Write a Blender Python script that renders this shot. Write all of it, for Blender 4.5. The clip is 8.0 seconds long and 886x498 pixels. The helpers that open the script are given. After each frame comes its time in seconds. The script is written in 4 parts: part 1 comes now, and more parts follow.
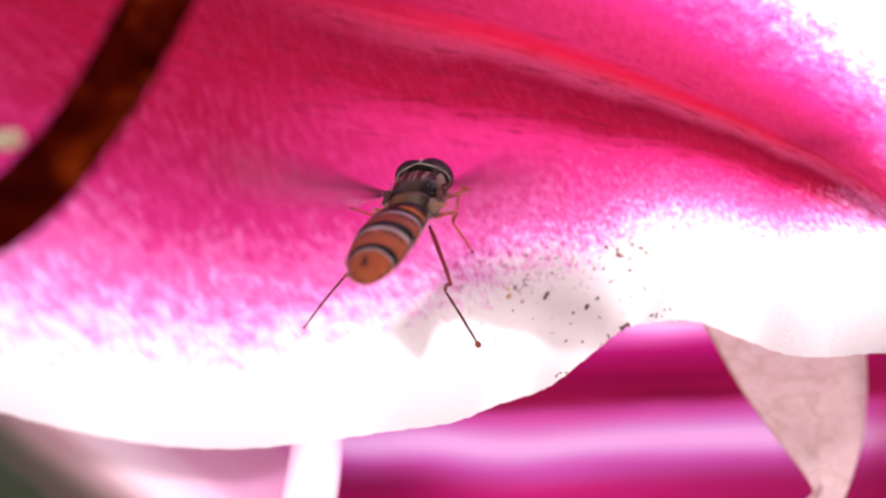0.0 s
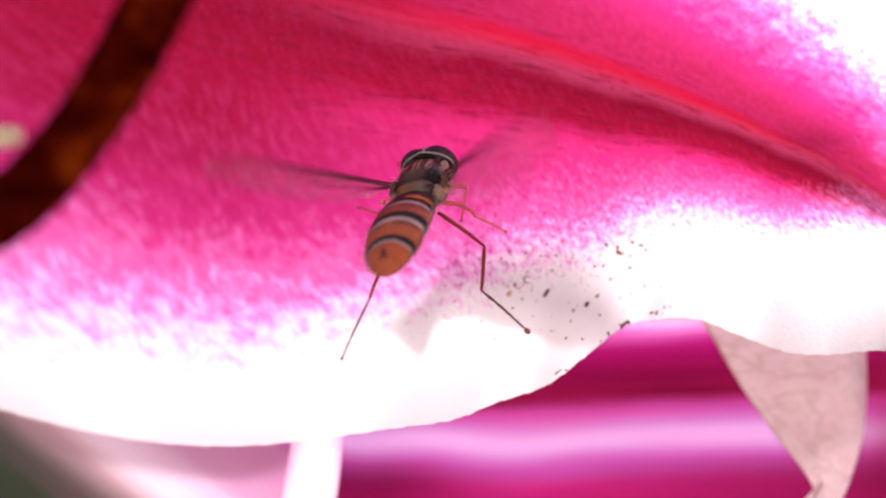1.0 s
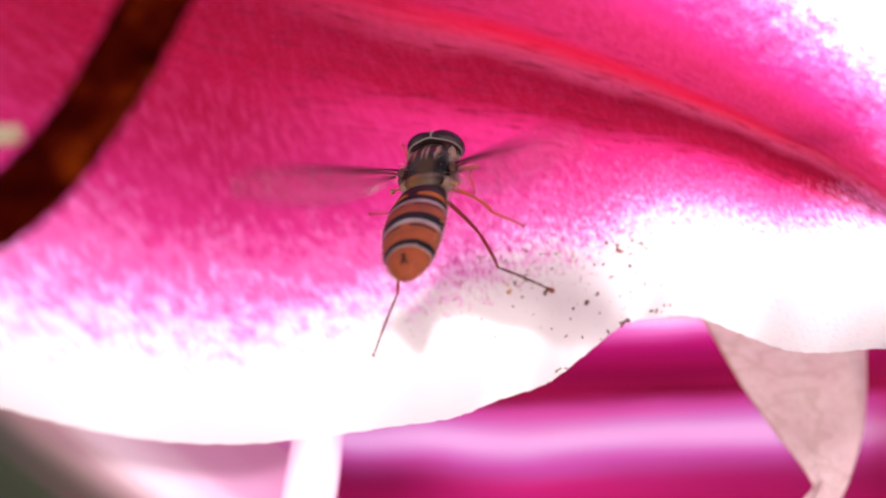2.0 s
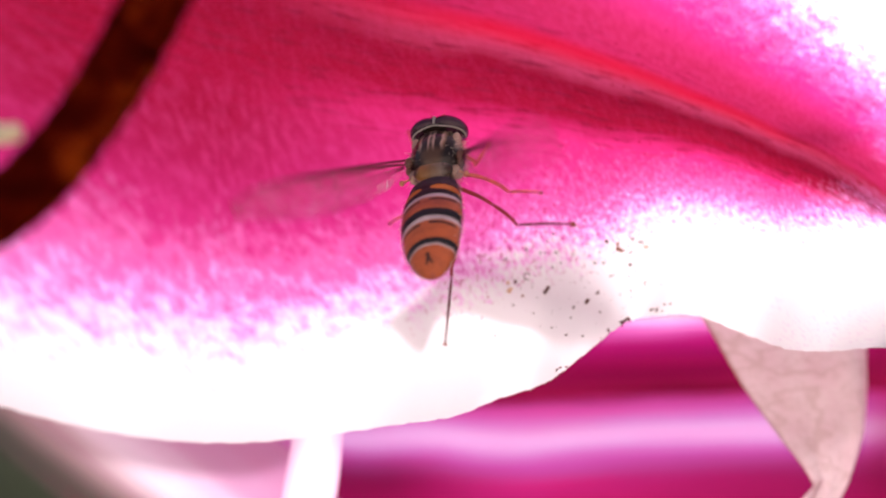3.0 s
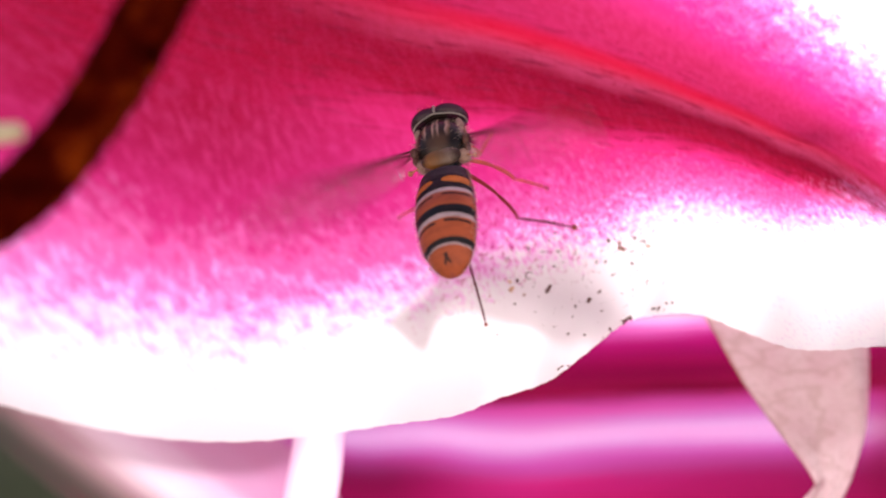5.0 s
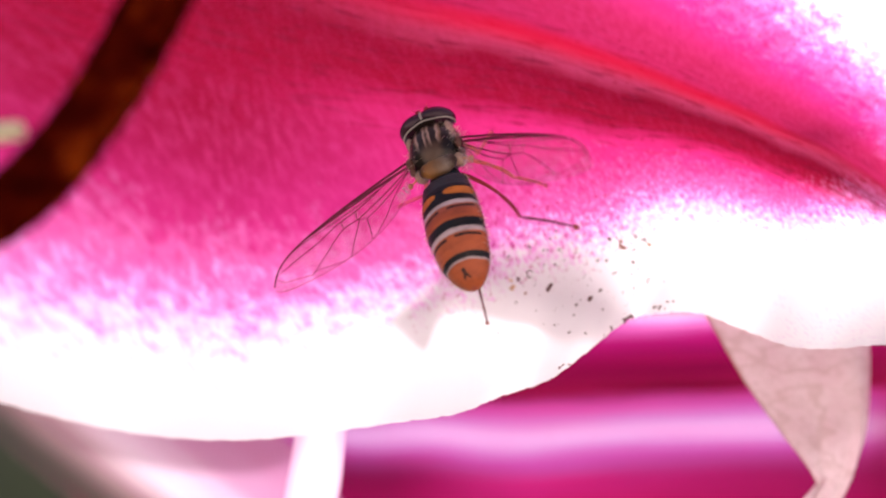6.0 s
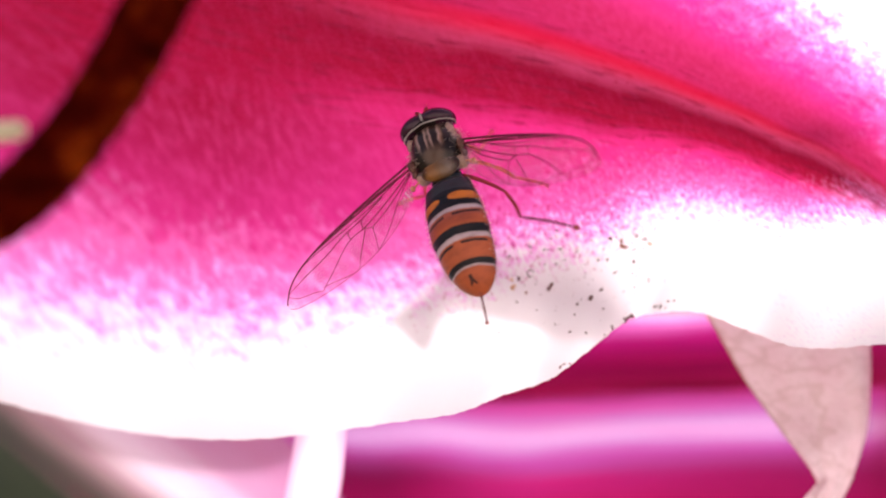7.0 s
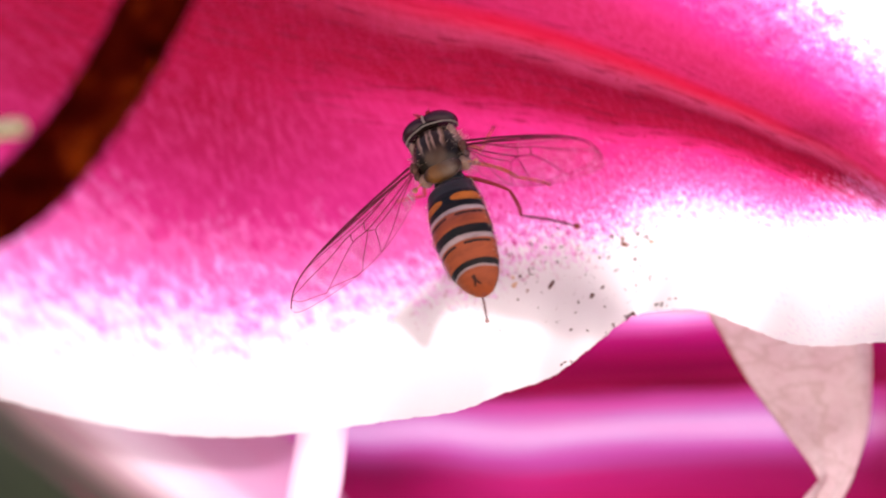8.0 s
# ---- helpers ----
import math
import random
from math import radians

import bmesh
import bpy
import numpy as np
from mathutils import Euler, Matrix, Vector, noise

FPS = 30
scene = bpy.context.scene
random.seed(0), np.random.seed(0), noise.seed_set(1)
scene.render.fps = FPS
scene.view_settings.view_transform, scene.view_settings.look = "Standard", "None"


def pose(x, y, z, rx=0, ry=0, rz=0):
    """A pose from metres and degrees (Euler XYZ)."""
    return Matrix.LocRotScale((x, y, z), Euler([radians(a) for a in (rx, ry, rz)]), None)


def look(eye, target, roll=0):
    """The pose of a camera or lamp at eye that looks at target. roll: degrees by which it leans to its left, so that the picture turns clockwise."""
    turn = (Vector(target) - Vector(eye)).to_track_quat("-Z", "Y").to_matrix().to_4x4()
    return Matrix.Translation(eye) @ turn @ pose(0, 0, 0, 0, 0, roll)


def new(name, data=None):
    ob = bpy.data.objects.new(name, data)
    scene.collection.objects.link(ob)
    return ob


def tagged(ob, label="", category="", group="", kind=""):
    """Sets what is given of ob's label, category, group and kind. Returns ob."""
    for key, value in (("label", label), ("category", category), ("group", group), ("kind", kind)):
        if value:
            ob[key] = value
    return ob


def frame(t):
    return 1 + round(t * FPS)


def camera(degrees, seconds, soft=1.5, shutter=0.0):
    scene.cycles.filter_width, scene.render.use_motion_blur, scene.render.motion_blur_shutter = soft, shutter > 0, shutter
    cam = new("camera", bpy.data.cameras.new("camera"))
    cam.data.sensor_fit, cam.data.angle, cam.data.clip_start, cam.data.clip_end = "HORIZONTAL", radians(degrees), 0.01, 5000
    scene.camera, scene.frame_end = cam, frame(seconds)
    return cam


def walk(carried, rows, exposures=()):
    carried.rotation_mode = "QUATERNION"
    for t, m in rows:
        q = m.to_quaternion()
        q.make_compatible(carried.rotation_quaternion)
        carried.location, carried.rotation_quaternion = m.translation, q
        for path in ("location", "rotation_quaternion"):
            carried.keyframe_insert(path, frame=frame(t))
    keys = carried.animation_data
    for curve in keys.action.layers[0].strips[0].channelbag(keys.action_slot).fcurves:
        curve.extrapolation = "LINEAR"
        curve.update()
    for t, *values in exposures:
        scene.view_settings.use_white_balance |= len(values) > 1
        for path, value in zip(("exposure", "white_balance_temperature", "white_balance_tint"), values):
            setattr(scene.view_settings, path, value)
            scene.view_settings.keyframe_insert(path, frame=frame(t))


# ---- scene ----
# Units below are millimetres about the lens; MM and HEIGHT turn them into the world's metres.
MM = 0.001
HEIGHT = 900.0

# ---- camera ----
cam = camera(40.0, 8.0, soft=2.0, shutter=0.5)
cam.data.dof.use_dof = True
cam.data.dof.focus_distance = 0.0664
cam.data.dof.aperture_fstop = 21.0
EYE = (0.0, 0.0, HEIGHT * MM)


def aim(right, down):
    """The camera turned by so many degrees to the right and downwards."""
    return pose(*EYE, 90.0 - down, 0.0, -right)


walk(cam, [
    (0.0, aim(0.239, -0.519)),
    (0.5, aim(0.239, -0.465)),
    (1.0, aim(0.239, -0.399)),
    (1.5, aim(0.239, -0.359)),
    (2.2, aim(0.239, -0.293)),
    (3.0, aim(0.226, -0.253)),
    (3.5, aim(0.213, -0.258)),
    (4.0, aim(0.186, -0.253)),
    (4.5, aim(0.160, -0.239)),
    (5.2, aim(0.133, -0.186)),
    (6.0, aim(0.093, -0.133)),
    (6.5, aim(0.080, -0.122)),
    (7.0, aim(0.059, -0.106)),
    (7.5, aim(0.027, -0.061)),
    (8.0, aim(0.000, -0.000)),
])

# ---- light ----
TO_SUN = Vector((0.22, 0.72, 0.62)).normalized()
world = bpy.data.worlds.new("world")
scene.world = world
world.use_nodes = True
sky = world.node_tree.nodes.new("ShaderNodeTexSky")
sky.sky_type = "NISHITA"
sky.sun_disc = False
sky.sun_elevation = math.asin(TO_SUN.z)
sky.sun_rotation = math.atan2(TO_SUN.x, TO_SUN.y)
sky.air_density = 0.5
sky.dust_density = 6.5
sky.ozone_density = 1.3
background = world.node_tree.nodes["Background"]
background.inputs["Strength"].default_value = 0.15
world.node_tree.links.new(sky.outputs["Color"], background.inputs["Color"])
sun = new("sun", bpy.data.lights.new("sun", "SUN"))
sun.data.energy = 3.5
sun.data.angle = radians(3.5)
sun.data.color = (1.0, 0.965, 0.96)
sun.matrix_world = look(TO_SUN * 5.0, (0, 0, 0))
scene.view_settings.exposure = 0.94


# ---- material tools ----
class Nodes:
    """Short words for a material's nodes."""

    def __init__(self, name):
        self.material = bpy.data.materials.new(name)
        self.material.use_nodes = True
        self.tree = self.material.node_tree
        self.tree.nodes.clear()
        self.output = self.tree.nodes.new("ShaderNodeOutputMaterial")

    def plug(self, socket, value):
        if isinstance(value, bpy.types.NodeSocket):
            self.tree.links.new(value, socket)
        elif value is not None:
            socket.default_value = value

    def node(self, kind, out=0, **values):
        n = self.tree.nodes.new("ShaderNode" + kind)
        for key, value in values.items():
            self.plug(n.inputs[key.replace("_", " ")], value)
        return n.outputs[out]

    def math(self, op, a, b=0.0, c=0.0):
        n = self.tree.nodes.new("ShaderNodeMath")
        n.operation = op
        for socket, value in zip(n.inputs, (a, b, c)):
            self.plug(socket, value)
        return n.outputs[0]

    def smooth(self, x, low, high, to_low=0.0, to_high=1.0):
        n = self.tree.nodes.new("ShaderNodeMapRange")
        n.interpolation_type = "SMOOTHSTEP"
        for key, value in (("Value", x), ("From Min", low), ("From Max", high), ("To Min", to_low), ("To Max", to_high)):
            self.plug(n.inputs[key], value)
        return n.outputs[0]

    def mix(self, fac, a, b, blend="MIX"):
        n = self.tree.nodes.new("ShaderNodeMix")
        n.data_type = "RGBA"
        n.blend_type = blend
        self.plug(n.inputs[0], fac)
        self.plug(n.inputs[6], a)
        self.plug(n.inputs[7], b)
        return n.outputs[2]

    def ramp(self, x, stops, constant=False):
        n = self.tree.nodes.new("ShaderNodeValToRGB")
        n.color_ramp.interpolation = "CONSTANT" if constant else "LINEAR"
        for i, (place, colour) in enumerate(stops):
            e = n.color_ramp.elements[i] if i < 2 else n.color_ramp.elements.new(place)
            e.position = place
            e.color = (*colour, 1.0) if len(colour) == 3 else colour
        self.plug(n.inputs[0], x)
        return n.outputs[0]

    def uv(self):
        n = self.tree.nodes.new("ShaderNodeUVMap")
        n.uv_map = "UVMap"
        s = self.tree.nodes.new("ShaderNodeSeparateXYZ")
        self.tree.links.new(n.outputs[0], s.inputs[0])
        return n.outputs[0], s.outputs[0], s.outputs[1]

    def scaled(self, vector, x, y, z):
        n = self.tree.nodes.new("ShaderNodeMapping")
        self.plug(n.inputs["Vector"], vector)
        n.inputs["Scale"].default_value = (x, y, z)
        return n.outputs[0]

    def spot(self):
        return self.tree.nodes.new("ShaderNodeTexCoord").outputs["Object"]

    def noise(self, vector, scale, detail=3.0, rough=0.55):
        return self.node("TexNoise", 0, Vector=vector, Scale=scale, Detail=detail, Roughness=rough)

    def bump(self, height, strength, distance):
        return self.node("Bump", 0, Height=height, Strength=strength, Distance=distance)

    def principled(self, colour, rough, normal=None, **more):
        return self.node("BsdfPrincipled", 0, Base_Color=colour, Roughness=rough, Normal=normal, **more)

    def shade(self, fac, a, b):
        n = self.tree.nodes.new("ShaderNodeMixShader")
        for socket, value in zip(n.inputs, (fac, a, b)):
            self.plug(socket, value)
        return n.outputs[0]

    def done(self, shader):
        self.tree.links.new(shader, self.output.inputs["Surface"])
        return self.material


def rgb(r, g, b):
    return (r, g, b, 1.0)


# ---- mesh tools ----
def world_point(p):
    return Vector((p[0], p[1], p[2] + HEIGHT)) * MM


def mesh_of(name, verts, faces, material, uvs=None, smooth=True):
    """A mesh from millimetre points about its own origin."""
    me = bpy.data.meshes.new(name)
    me.from_pydata([tuple(c * MM for c in v) for v in verts], [], faces)
    if uvs is not None:
        layer = me.uv_layers.new(name="UVMap")
        for loop in me.loops:
            layer.data[loop.index].uv = uvs[loop.vertex_index]
    me.materials.append(material)
    me.polygons.foreach_set("use_smooth", [smooth] * len(me.polygons))
    me.update()
    return me


def part(name, me, parent, label="", m=None):
    ob = new(name, me)
    ob.parent = parent
    if m is not None:
        ob.matrix_basis = m
    return tagged(ob, label)


def spline(points, t):
    """A smooth curve through the points, t from 0 to 1."""
    p = np.asarray(points, float)
    n = len(p) - 1
    t = np.clip(np.asarray(t, float), 0, 1) * n
    i = np.minimum(t.astype(int), n - 1)
    f = (t - i)[..., None]
    a, b, c, d = p[np.maximum(i - 1, 0)], p[i], p[i + 1], p[np.minimum(i + 2, n)]
    return 0.5 * (2 * b + (c - a) * f + (2 * a - 5 * b + 4 * c - d) * f ** 2 + (3 * b - a - 3 * c + d) * f ** 3)


def grid(points, closed=False):
    """Verts, faces and UVs of an array of points [rows, columns, 3]."""
    rows, cols = points.shape[:2]
    verts = points.reshape(-1, 3).tolist()
    faces, uvs = [], []
    for i in range(rows):
        for j in range(cols):
            uvs.append((i / (rows - 1), j / (cols - (0 if closed else 1))))
    for i in range(rows - 1):
        for j in range(cols if closed else cols - 1):
            k = (j + 1) % cols
            faces.append((i * cols + j, (i + 1) * cols + j, (i + 1) * cols + k, i * cols + k))
    return verts, faces, uvs


def tube(points, radii, sides=8, steps=None):
    """A round, tapering tube along the points, with closed ends."""
    p = np.asarray(points, float)
    r = np.asarray(radii, float)
    if steps:
        t = np.linspace(0, 1, steps)
        r = np.interp(t, np.linspace(0, 1, len(r)), r)
        p = spline(p, t)
    tan = np.gradient(p, axis=0)
    tan /= np.linalg.norm(tan, axis=1)[:, None] + 1e-12
    up = np.array([0.0, 0.0, 1.0]) if abs(tan[0][2]) < 0.9 else np.array([1.0, 0.0, 0.0])
    rings = []
    for i in range(len(p)):
        a = np.cross(tan[i], up)
        a /= np.linalg.norm(a) + 1e-12
        up = np.cross(a, tan[i])
        ang = np.arange(sides) / sides * 2 * math.pi
        rings.append(p[i] + r[i] * (np.cos(ang)[:, None] * a + np.sin(ang)[:, None] * up))
    verts, faces, uvs = grid(np.array(rings), closed=True)
    n = len(verts)
    faces += [tuple(range(sides)), tuple(range(n - 1, n - sides - 1, -1))]
    return verts, faces, uvs


def joined(pieces):
    verts, faces, uvs = [], [], []
    for v, f, u in pieces:
        k = len(verts)
        verts += list(v)
        faces += [tuple(i + k for i in q) for q in f]
        uvs += list(u)
    return verts, faces, uvs


def blob(rx, ry, rz, centre=(0, 0, 0), rows=20, cols=28, power=1.0):
    """A closed egg about y; power below 1 squares it."""
    t = np.linspace(0.001, math.pi - 0.001, rows)[:, None]
    a = np.arange(cols)[None, :] / cols * 2 * math.pi
    ring = np.sin(t) ** power
    pts = np.stack([rx * ring * np.cos(a), ry * np.cos(t) + 0 * a, rz * ring * np.sin(a)], -1) + np.array(centre)
    return grid(pts, closed=True)


# ---- flower materials ----
def tepal_material(name, thresholds, crimson=(0.165, 0.0005, 0.010), magenta=(0.56, 0.034, 0.262), fringe=(0.85, 0.33, 0.75), white=(0.85, 0.79, 0.83), through_share=0.5):
    """Lily tepal: deep midrib, magenta field breaking up into flecks, white margin.
    UV x runs along it, UV y across with the midrib at 0.5."""
    n = Nodes(name)
    uv, along, across = n.uv()
    side = n.math("ABSOLUTE", n.math("MULTIPLY_ADD", across, 2.0, -1.0))
    limit = n.ramp(along, [(a, (v, v, v)) for a, v in thresholds])
    limit = n.math("ADD", limit, n.math("MULTIPLY", n.math("GREATER_THAN", across, 0.5), n.smooth(along, 0.58, 0.72, 0.34, 0.42)))
    slant = n.node("CombineXYZ", 0, X=n.math("MULTIPLY_ADD", across, 0.42, along), Y=across)      # cells run slantwise out from the rib
    upper = n.math("GREATER_THAN", across, 0.5)
    streak = n.noise(n.scaled(slant, 95, 46, 1), 1.0, 3.0, 0.55)
    fine = n.noise(n.scaled(slant, 240, 95, 1), 1.0, 3.0, 0.6)
    clump = n.noise(n.scaled(uv, 62, 36, 1), 1.0, 3.0, 0.6)
    broad = n.noise(n.scaled(uv, 14, 6, 1), 1.0, 3.0, 0.5)
    ragged = n.math("ADD", n.math("MULTIPLY", n.math("SUBTRACT", streak, 0.5), n.smooth(along, 0.30, 0.5, 0.30, 0.18)), n.math("MULTIPLY", n.math("SUBTRACT", fine, 0.5), n.smooth(along, 0.30, 0.5, 0.14, 0.40)))
    ragged = n.math("ADD", ragged, n.math("MULTIPLY_ADD", broad, 0.16, -0.08))
    ragged = n.math("ADD", ragged, n.math("MULTIPLY", upper, n.math("MULTIPLY_ADD", clump, 0.64, -0.32)))
    edge = n.math("SUBTRACT", n.math("ADD", side, ragged), limit)
    edge = n.math("MULTIPLY", edge, n.math("MULTIPLY_ADD", upper, -0.42, 1.0))
    vein = n.noise(n.scaled(uv, 6, 170, 1), 1.0, 3.0, 0.6)
    dash = n.noise(n.scaled(uv, 27, 150, 1), 1.0, 3.0, 0.55)
    cells = n.noise(n.scaled(uv, 700, 300, 1), 1.0, 2.0, 0.6)
    mottle = n.noise(n.scaled(slant, 140, 42, 1), 1.0, 4.0, 0.6)
    place = n.math("ADD", across, n.math("ADD", n.math("MULTIPLY_ADD", broad, 0.03, -0.015), n.math("MULTIPLY_ADD", dash, 0.016, -0.008)))
    warm = (0.90 * magenta[0], 0.66 * magenta[1], 0.77 * magenta[2])
    middle = (0.82 * magenta[0], 0.50 * magenta[1], 0.52 * magenta[2])
    light = (0.74 * magenta[0], 0.48 * magenta[1], 0.34 * magenta[2])
    rose = (0.56 * magenta[0], 0.9 * magenta[1], 0.32 * magenta[2])
    field = n.ramp(place, [(0.14, magenta), (0.27, warm), (0.375, middle), (0.412, crimson), (0.456, crimson), (0.476, rose), (0.492, rose), (0.53, light), (0.62, light), (0.74, warm), (0.92, magenta)])
    root = n.math("MULTIPLY", n.smooth(along, 0.48, 0.19), n.smooth(side, 0.84, 0.28))
    field = n.mix(n.math("MULTIPLY", root, 0.95), field, rgb(0.85 * crimson[0], crimson[1], 0.85 * crimson[2]))
    band = n.math("MULTIPLY", n.smooth(across, 0.32, 0.41), n.smooth(across, 0.66, 0.47))
    field = n.mix(n.math("MULTIPLY", n.math("MULTIPLY", n.smooth(vein, 0.48, 0.70), band), 0.30), field, rgb(crimson[0], 0.001, crimson[2]))
    field = n.mix(n.math("MULTIPLY", n.math("MULTIPLY", n.smooth(dash, 0.52, 0.66), band), 0.65), field, rgb(crimson[0] * 0.55, 0.001, crimson[2] * 0.5))
    field = n.mix(n.math("MULTIPLY", n.smooth(mottle, 0.40, 0.70, 0.0, 0.10), n.smooth(band, 0.0, 1.0, 1.0, 0.3)), field, rgb(0.80, 0.10, 0.40))
    field = n.mix(n.smooth(mottle, 0.52, 0.30, 0.0, 0.09), field, rgb(0.9 * crimson[0], 0.002, crimson[2]))
    field = n.mix(n.math("MULTIPLY", n.smooth(cells, 0.35, 0.65), 0.10), field, rgb(0.5, 0.04, 0.2))
    specks = n.smooth(n.noise(n.scaled(uv, 150, 75, 1), 1.0, 1.0, 0.5), 0.69, 0.75)
    field = n.mix(n.math("MULTIPLY", n.math("MULTIPLY", specks, n.smooth(along, 0.34, 0.48)), 0.55), field, rgb(crimson[0], 0.001, crimson[2]))
    # pigment thins out through lilac to white
    thin = n.ramp(n.math("MULTIPLY_ADD", edge, 1.0, 0.5), [(0.25, (0, 0, 0)), (0.38, (0.26, 0.26, 0.26)), (0.465, (0.78, 0.78, 0.78)), (0.515, (1, 1, 1))])
    colour = n.mix(thin, field, n.mix(n.smooth(along, 0.30, 0.46), rgb(*fringe), rgb(1.0 * fringe[0], 0.95 * fringe[1], 1.0 * fringe[2])))
    colour = n.mix(n.smooth(edge, -0.07, 0.11), colour, rgb(*white))
    dots = n.math("MULTIPLY", n.smooth(n.noise(n.scaled(uv, 230, 95, 1), 1.0, 2.0, 0.5), 0.57, 0.66), n.math("MULTIPLY", n.smooth(edge, -0.36, -0.16), n.smooth(edge, 0.16, 0.02)))
    colour = n.mix(n.math("MULTIPLY", dots, n.smooth(along, 0.32, 0.44, 0.0, 0.62)), colour, rgb(0.40, 0.010, 0.10))
    stray = n.math("MULTIPLY", n.math("MULTIPLY", n.smooth(fine, 0.52, 0.66), n.math("MULTIPLY", n.smooth(along, 0.70, 0.76), n.smooth(side, 0.62, 0.8))), n.smooth(broad, 0.42, 0.56, 0.0, 0.30))
    colour = n.mix(stray, colour, rgb(0.70, 0.42, 0.68))
    rib = n.smooth(n.math("ABSOLUTE", n.math("SUBTRACT", n.math("ADD", across, n.math("MULTIPLY_ADD", broad, 0.008, -0.004)), 0.508)), 0.002, 0.034, 1.0, 0.0)
    rib = n.math("MULTIPLY", rib, n.smooth(along, 0.90, 0.62, 0.15, 0.62))
    rib = n.math("MULTIPLY", rib, n.smooth(along, 0.26, 0.42, 0.20, 1.0))
    colour = n.mix(rib, colour, rgb(0.54, 0.001, 0.020))
    height = n.math("ADD", n.math("ADD", n.math("MULTIPLY", cells, 0.5), n.math("MULTIPLY", vein, band)), n.math("MULTIPLY", mottle, 0.5))
    normal = n.bump(height, 0.22, 0.00012)
    front = n.principled(colour, 0.5, normal, Specular_IOR_Level=0.06)
    back = n.node("BsdfTranslucent", 0, Color=colour)
    return n.done(n.shade(through_share, front, back))


LOWER_EDGE = [
    (-92.3, 118.0, 42.2), (-48.1, 84.0, -1.5), (-35.6, 82.0, -8.1), (-28.8, 79.0, -9.7), (-23.0, 77.0, -10.8), (-17.2, 75.0, -11.4), (-12.0, 73.0, -11.3),
    (-7.4, 71.5, -10.7), (-2.7, 70.5, -9.9), (0.8, 69.0, -9.2), (3.4, 69.0, -8.2), (6.2, 69.5, -7.3), (8.6, 70.0, -5.6), (10.9, 71.0, -4.0),
    (13.0, 71.5, -3.6), (15.1, 71.5, -3.6), (17.5, 70.5, -4.5), (19.9, 69.5, -5.4), (22.3, 69.0, -5.5), (25.1, 69.0, -5.3),
    (30.4, 70.0, -5.7), (44.7, 76.0, -8.8),
]
MIDRIB = [
    (-92.3, 118.0, 46.1), (-22.0, 81.0, 21.8), (-5.7, 75.0, 15.9), (5.7, 73.5, 12.9), (13.8, 73.0, 10.0), (19.7, 72.5, 7.4), (25.6, 72.0, 4.1), (44.7, 76.0, -8.8),
]
UPPER_EDGE = [
    (-92.3, 118.0, 49.9), (-13.5, 76.0, 42.4), (5.9, 72.0, 29.4), (16.9, 72.0, 21.1), (23.9, 72.0, 14.7), (28.3, 72.0, 10.1), (32.0, 72.0, 5.4), (44.7, 76.0, -8.8),
]
PETAL_MATERIAL = tepal_material("tepal_inner", [(0.0, 0.805), (0.28, 0.765), (0.37, 0.685), (0.46, 0.578), (0.55, 0.525), (0.63, 0.515), (0.75, 0.47), (0.81, 0.39), (0.86, 0.22), (0.92, 0.05)])


def main_petal_points(rows=260, cols=181):
    """The broad tepal on which the fly stands, cupped towards its foot and ruffled along its margin."""
    s = np.linspace(0, 1, rows)
    low, mid, high = spline(LOWER_EDGE, s), spline(MIDRIB, s), spline(UPPER_EDGE, s)
    v = np.linspace(-1, 1, cols)
    w = np.abs(v)[None, :, None]
    pts = np.where(v[None, :, None] < 0, mid[:, None] * (1 - w) + low[:, None] * w, mid[:, None] * (1 - w) + high[:, None] * w)
    S, W, V = s[:, None], np.abs(v)[None, :], v[None, :]
    depth = 5.0 * W * (1 - W ** 3) * np.clip(1 - 1.7 * S, 0, 1) + 1.2 * np.sin(np.pi * np.clip(np.sqrt(W ** 2 + 0.0025) - 0.05, 0, 1) ** 0.85)      # the cup
    depth += 0.12 * np.exp(-(V / 0.09) ** 2) - 0.8 * np.exp(-((V + 0.14) / 0.10) ** 2) 
    depth += 0.5 * W ** 3 * np.sin(S * 47 + 2 * V) + 0.25 * W ** 2 * np.sin(S * 90 + 1.0)
    nick = 0.022 * np.sin(S * 310 + 1.3) + 0.016 * np.sin(S * 523) + 0.012 * np.sin(S * 811 + 0.4)       # the uneven margin
    pts[..., 2] += np.sign(V) * nick * W ** 12
    scale = (pts[..., 1] + depth) / pts[..., 1]
    return pts * scale[..., None]


PETAL_GRID = main_petal_points()


def on_petal(x, z):
    """The petal's point and normal along the way (x, 70, z) from the lens."""
    g = PETAL_GRID
    gap = (g[..., 0] / g[..., 1] - x / 70) ** 2 + (g[..., 2] / g[..., 1] - z / 70) ** 2
    i, j = np.unravel_index(np.argmin(gap), gap.shape)
    i, j = min(max(i, 1), g.shape[0] - 2), min(max(j, 1), g.shape[1] - 2)
    n = np.cross(g[i + 1, j] - g[i - 1, j], g[i, j + 1] - g[i, j - 1])
    n /= np.linalg.norm(n)
    if n[1] > 0:
        n = -n
    return Vector(g[i, j]), Vector(n)


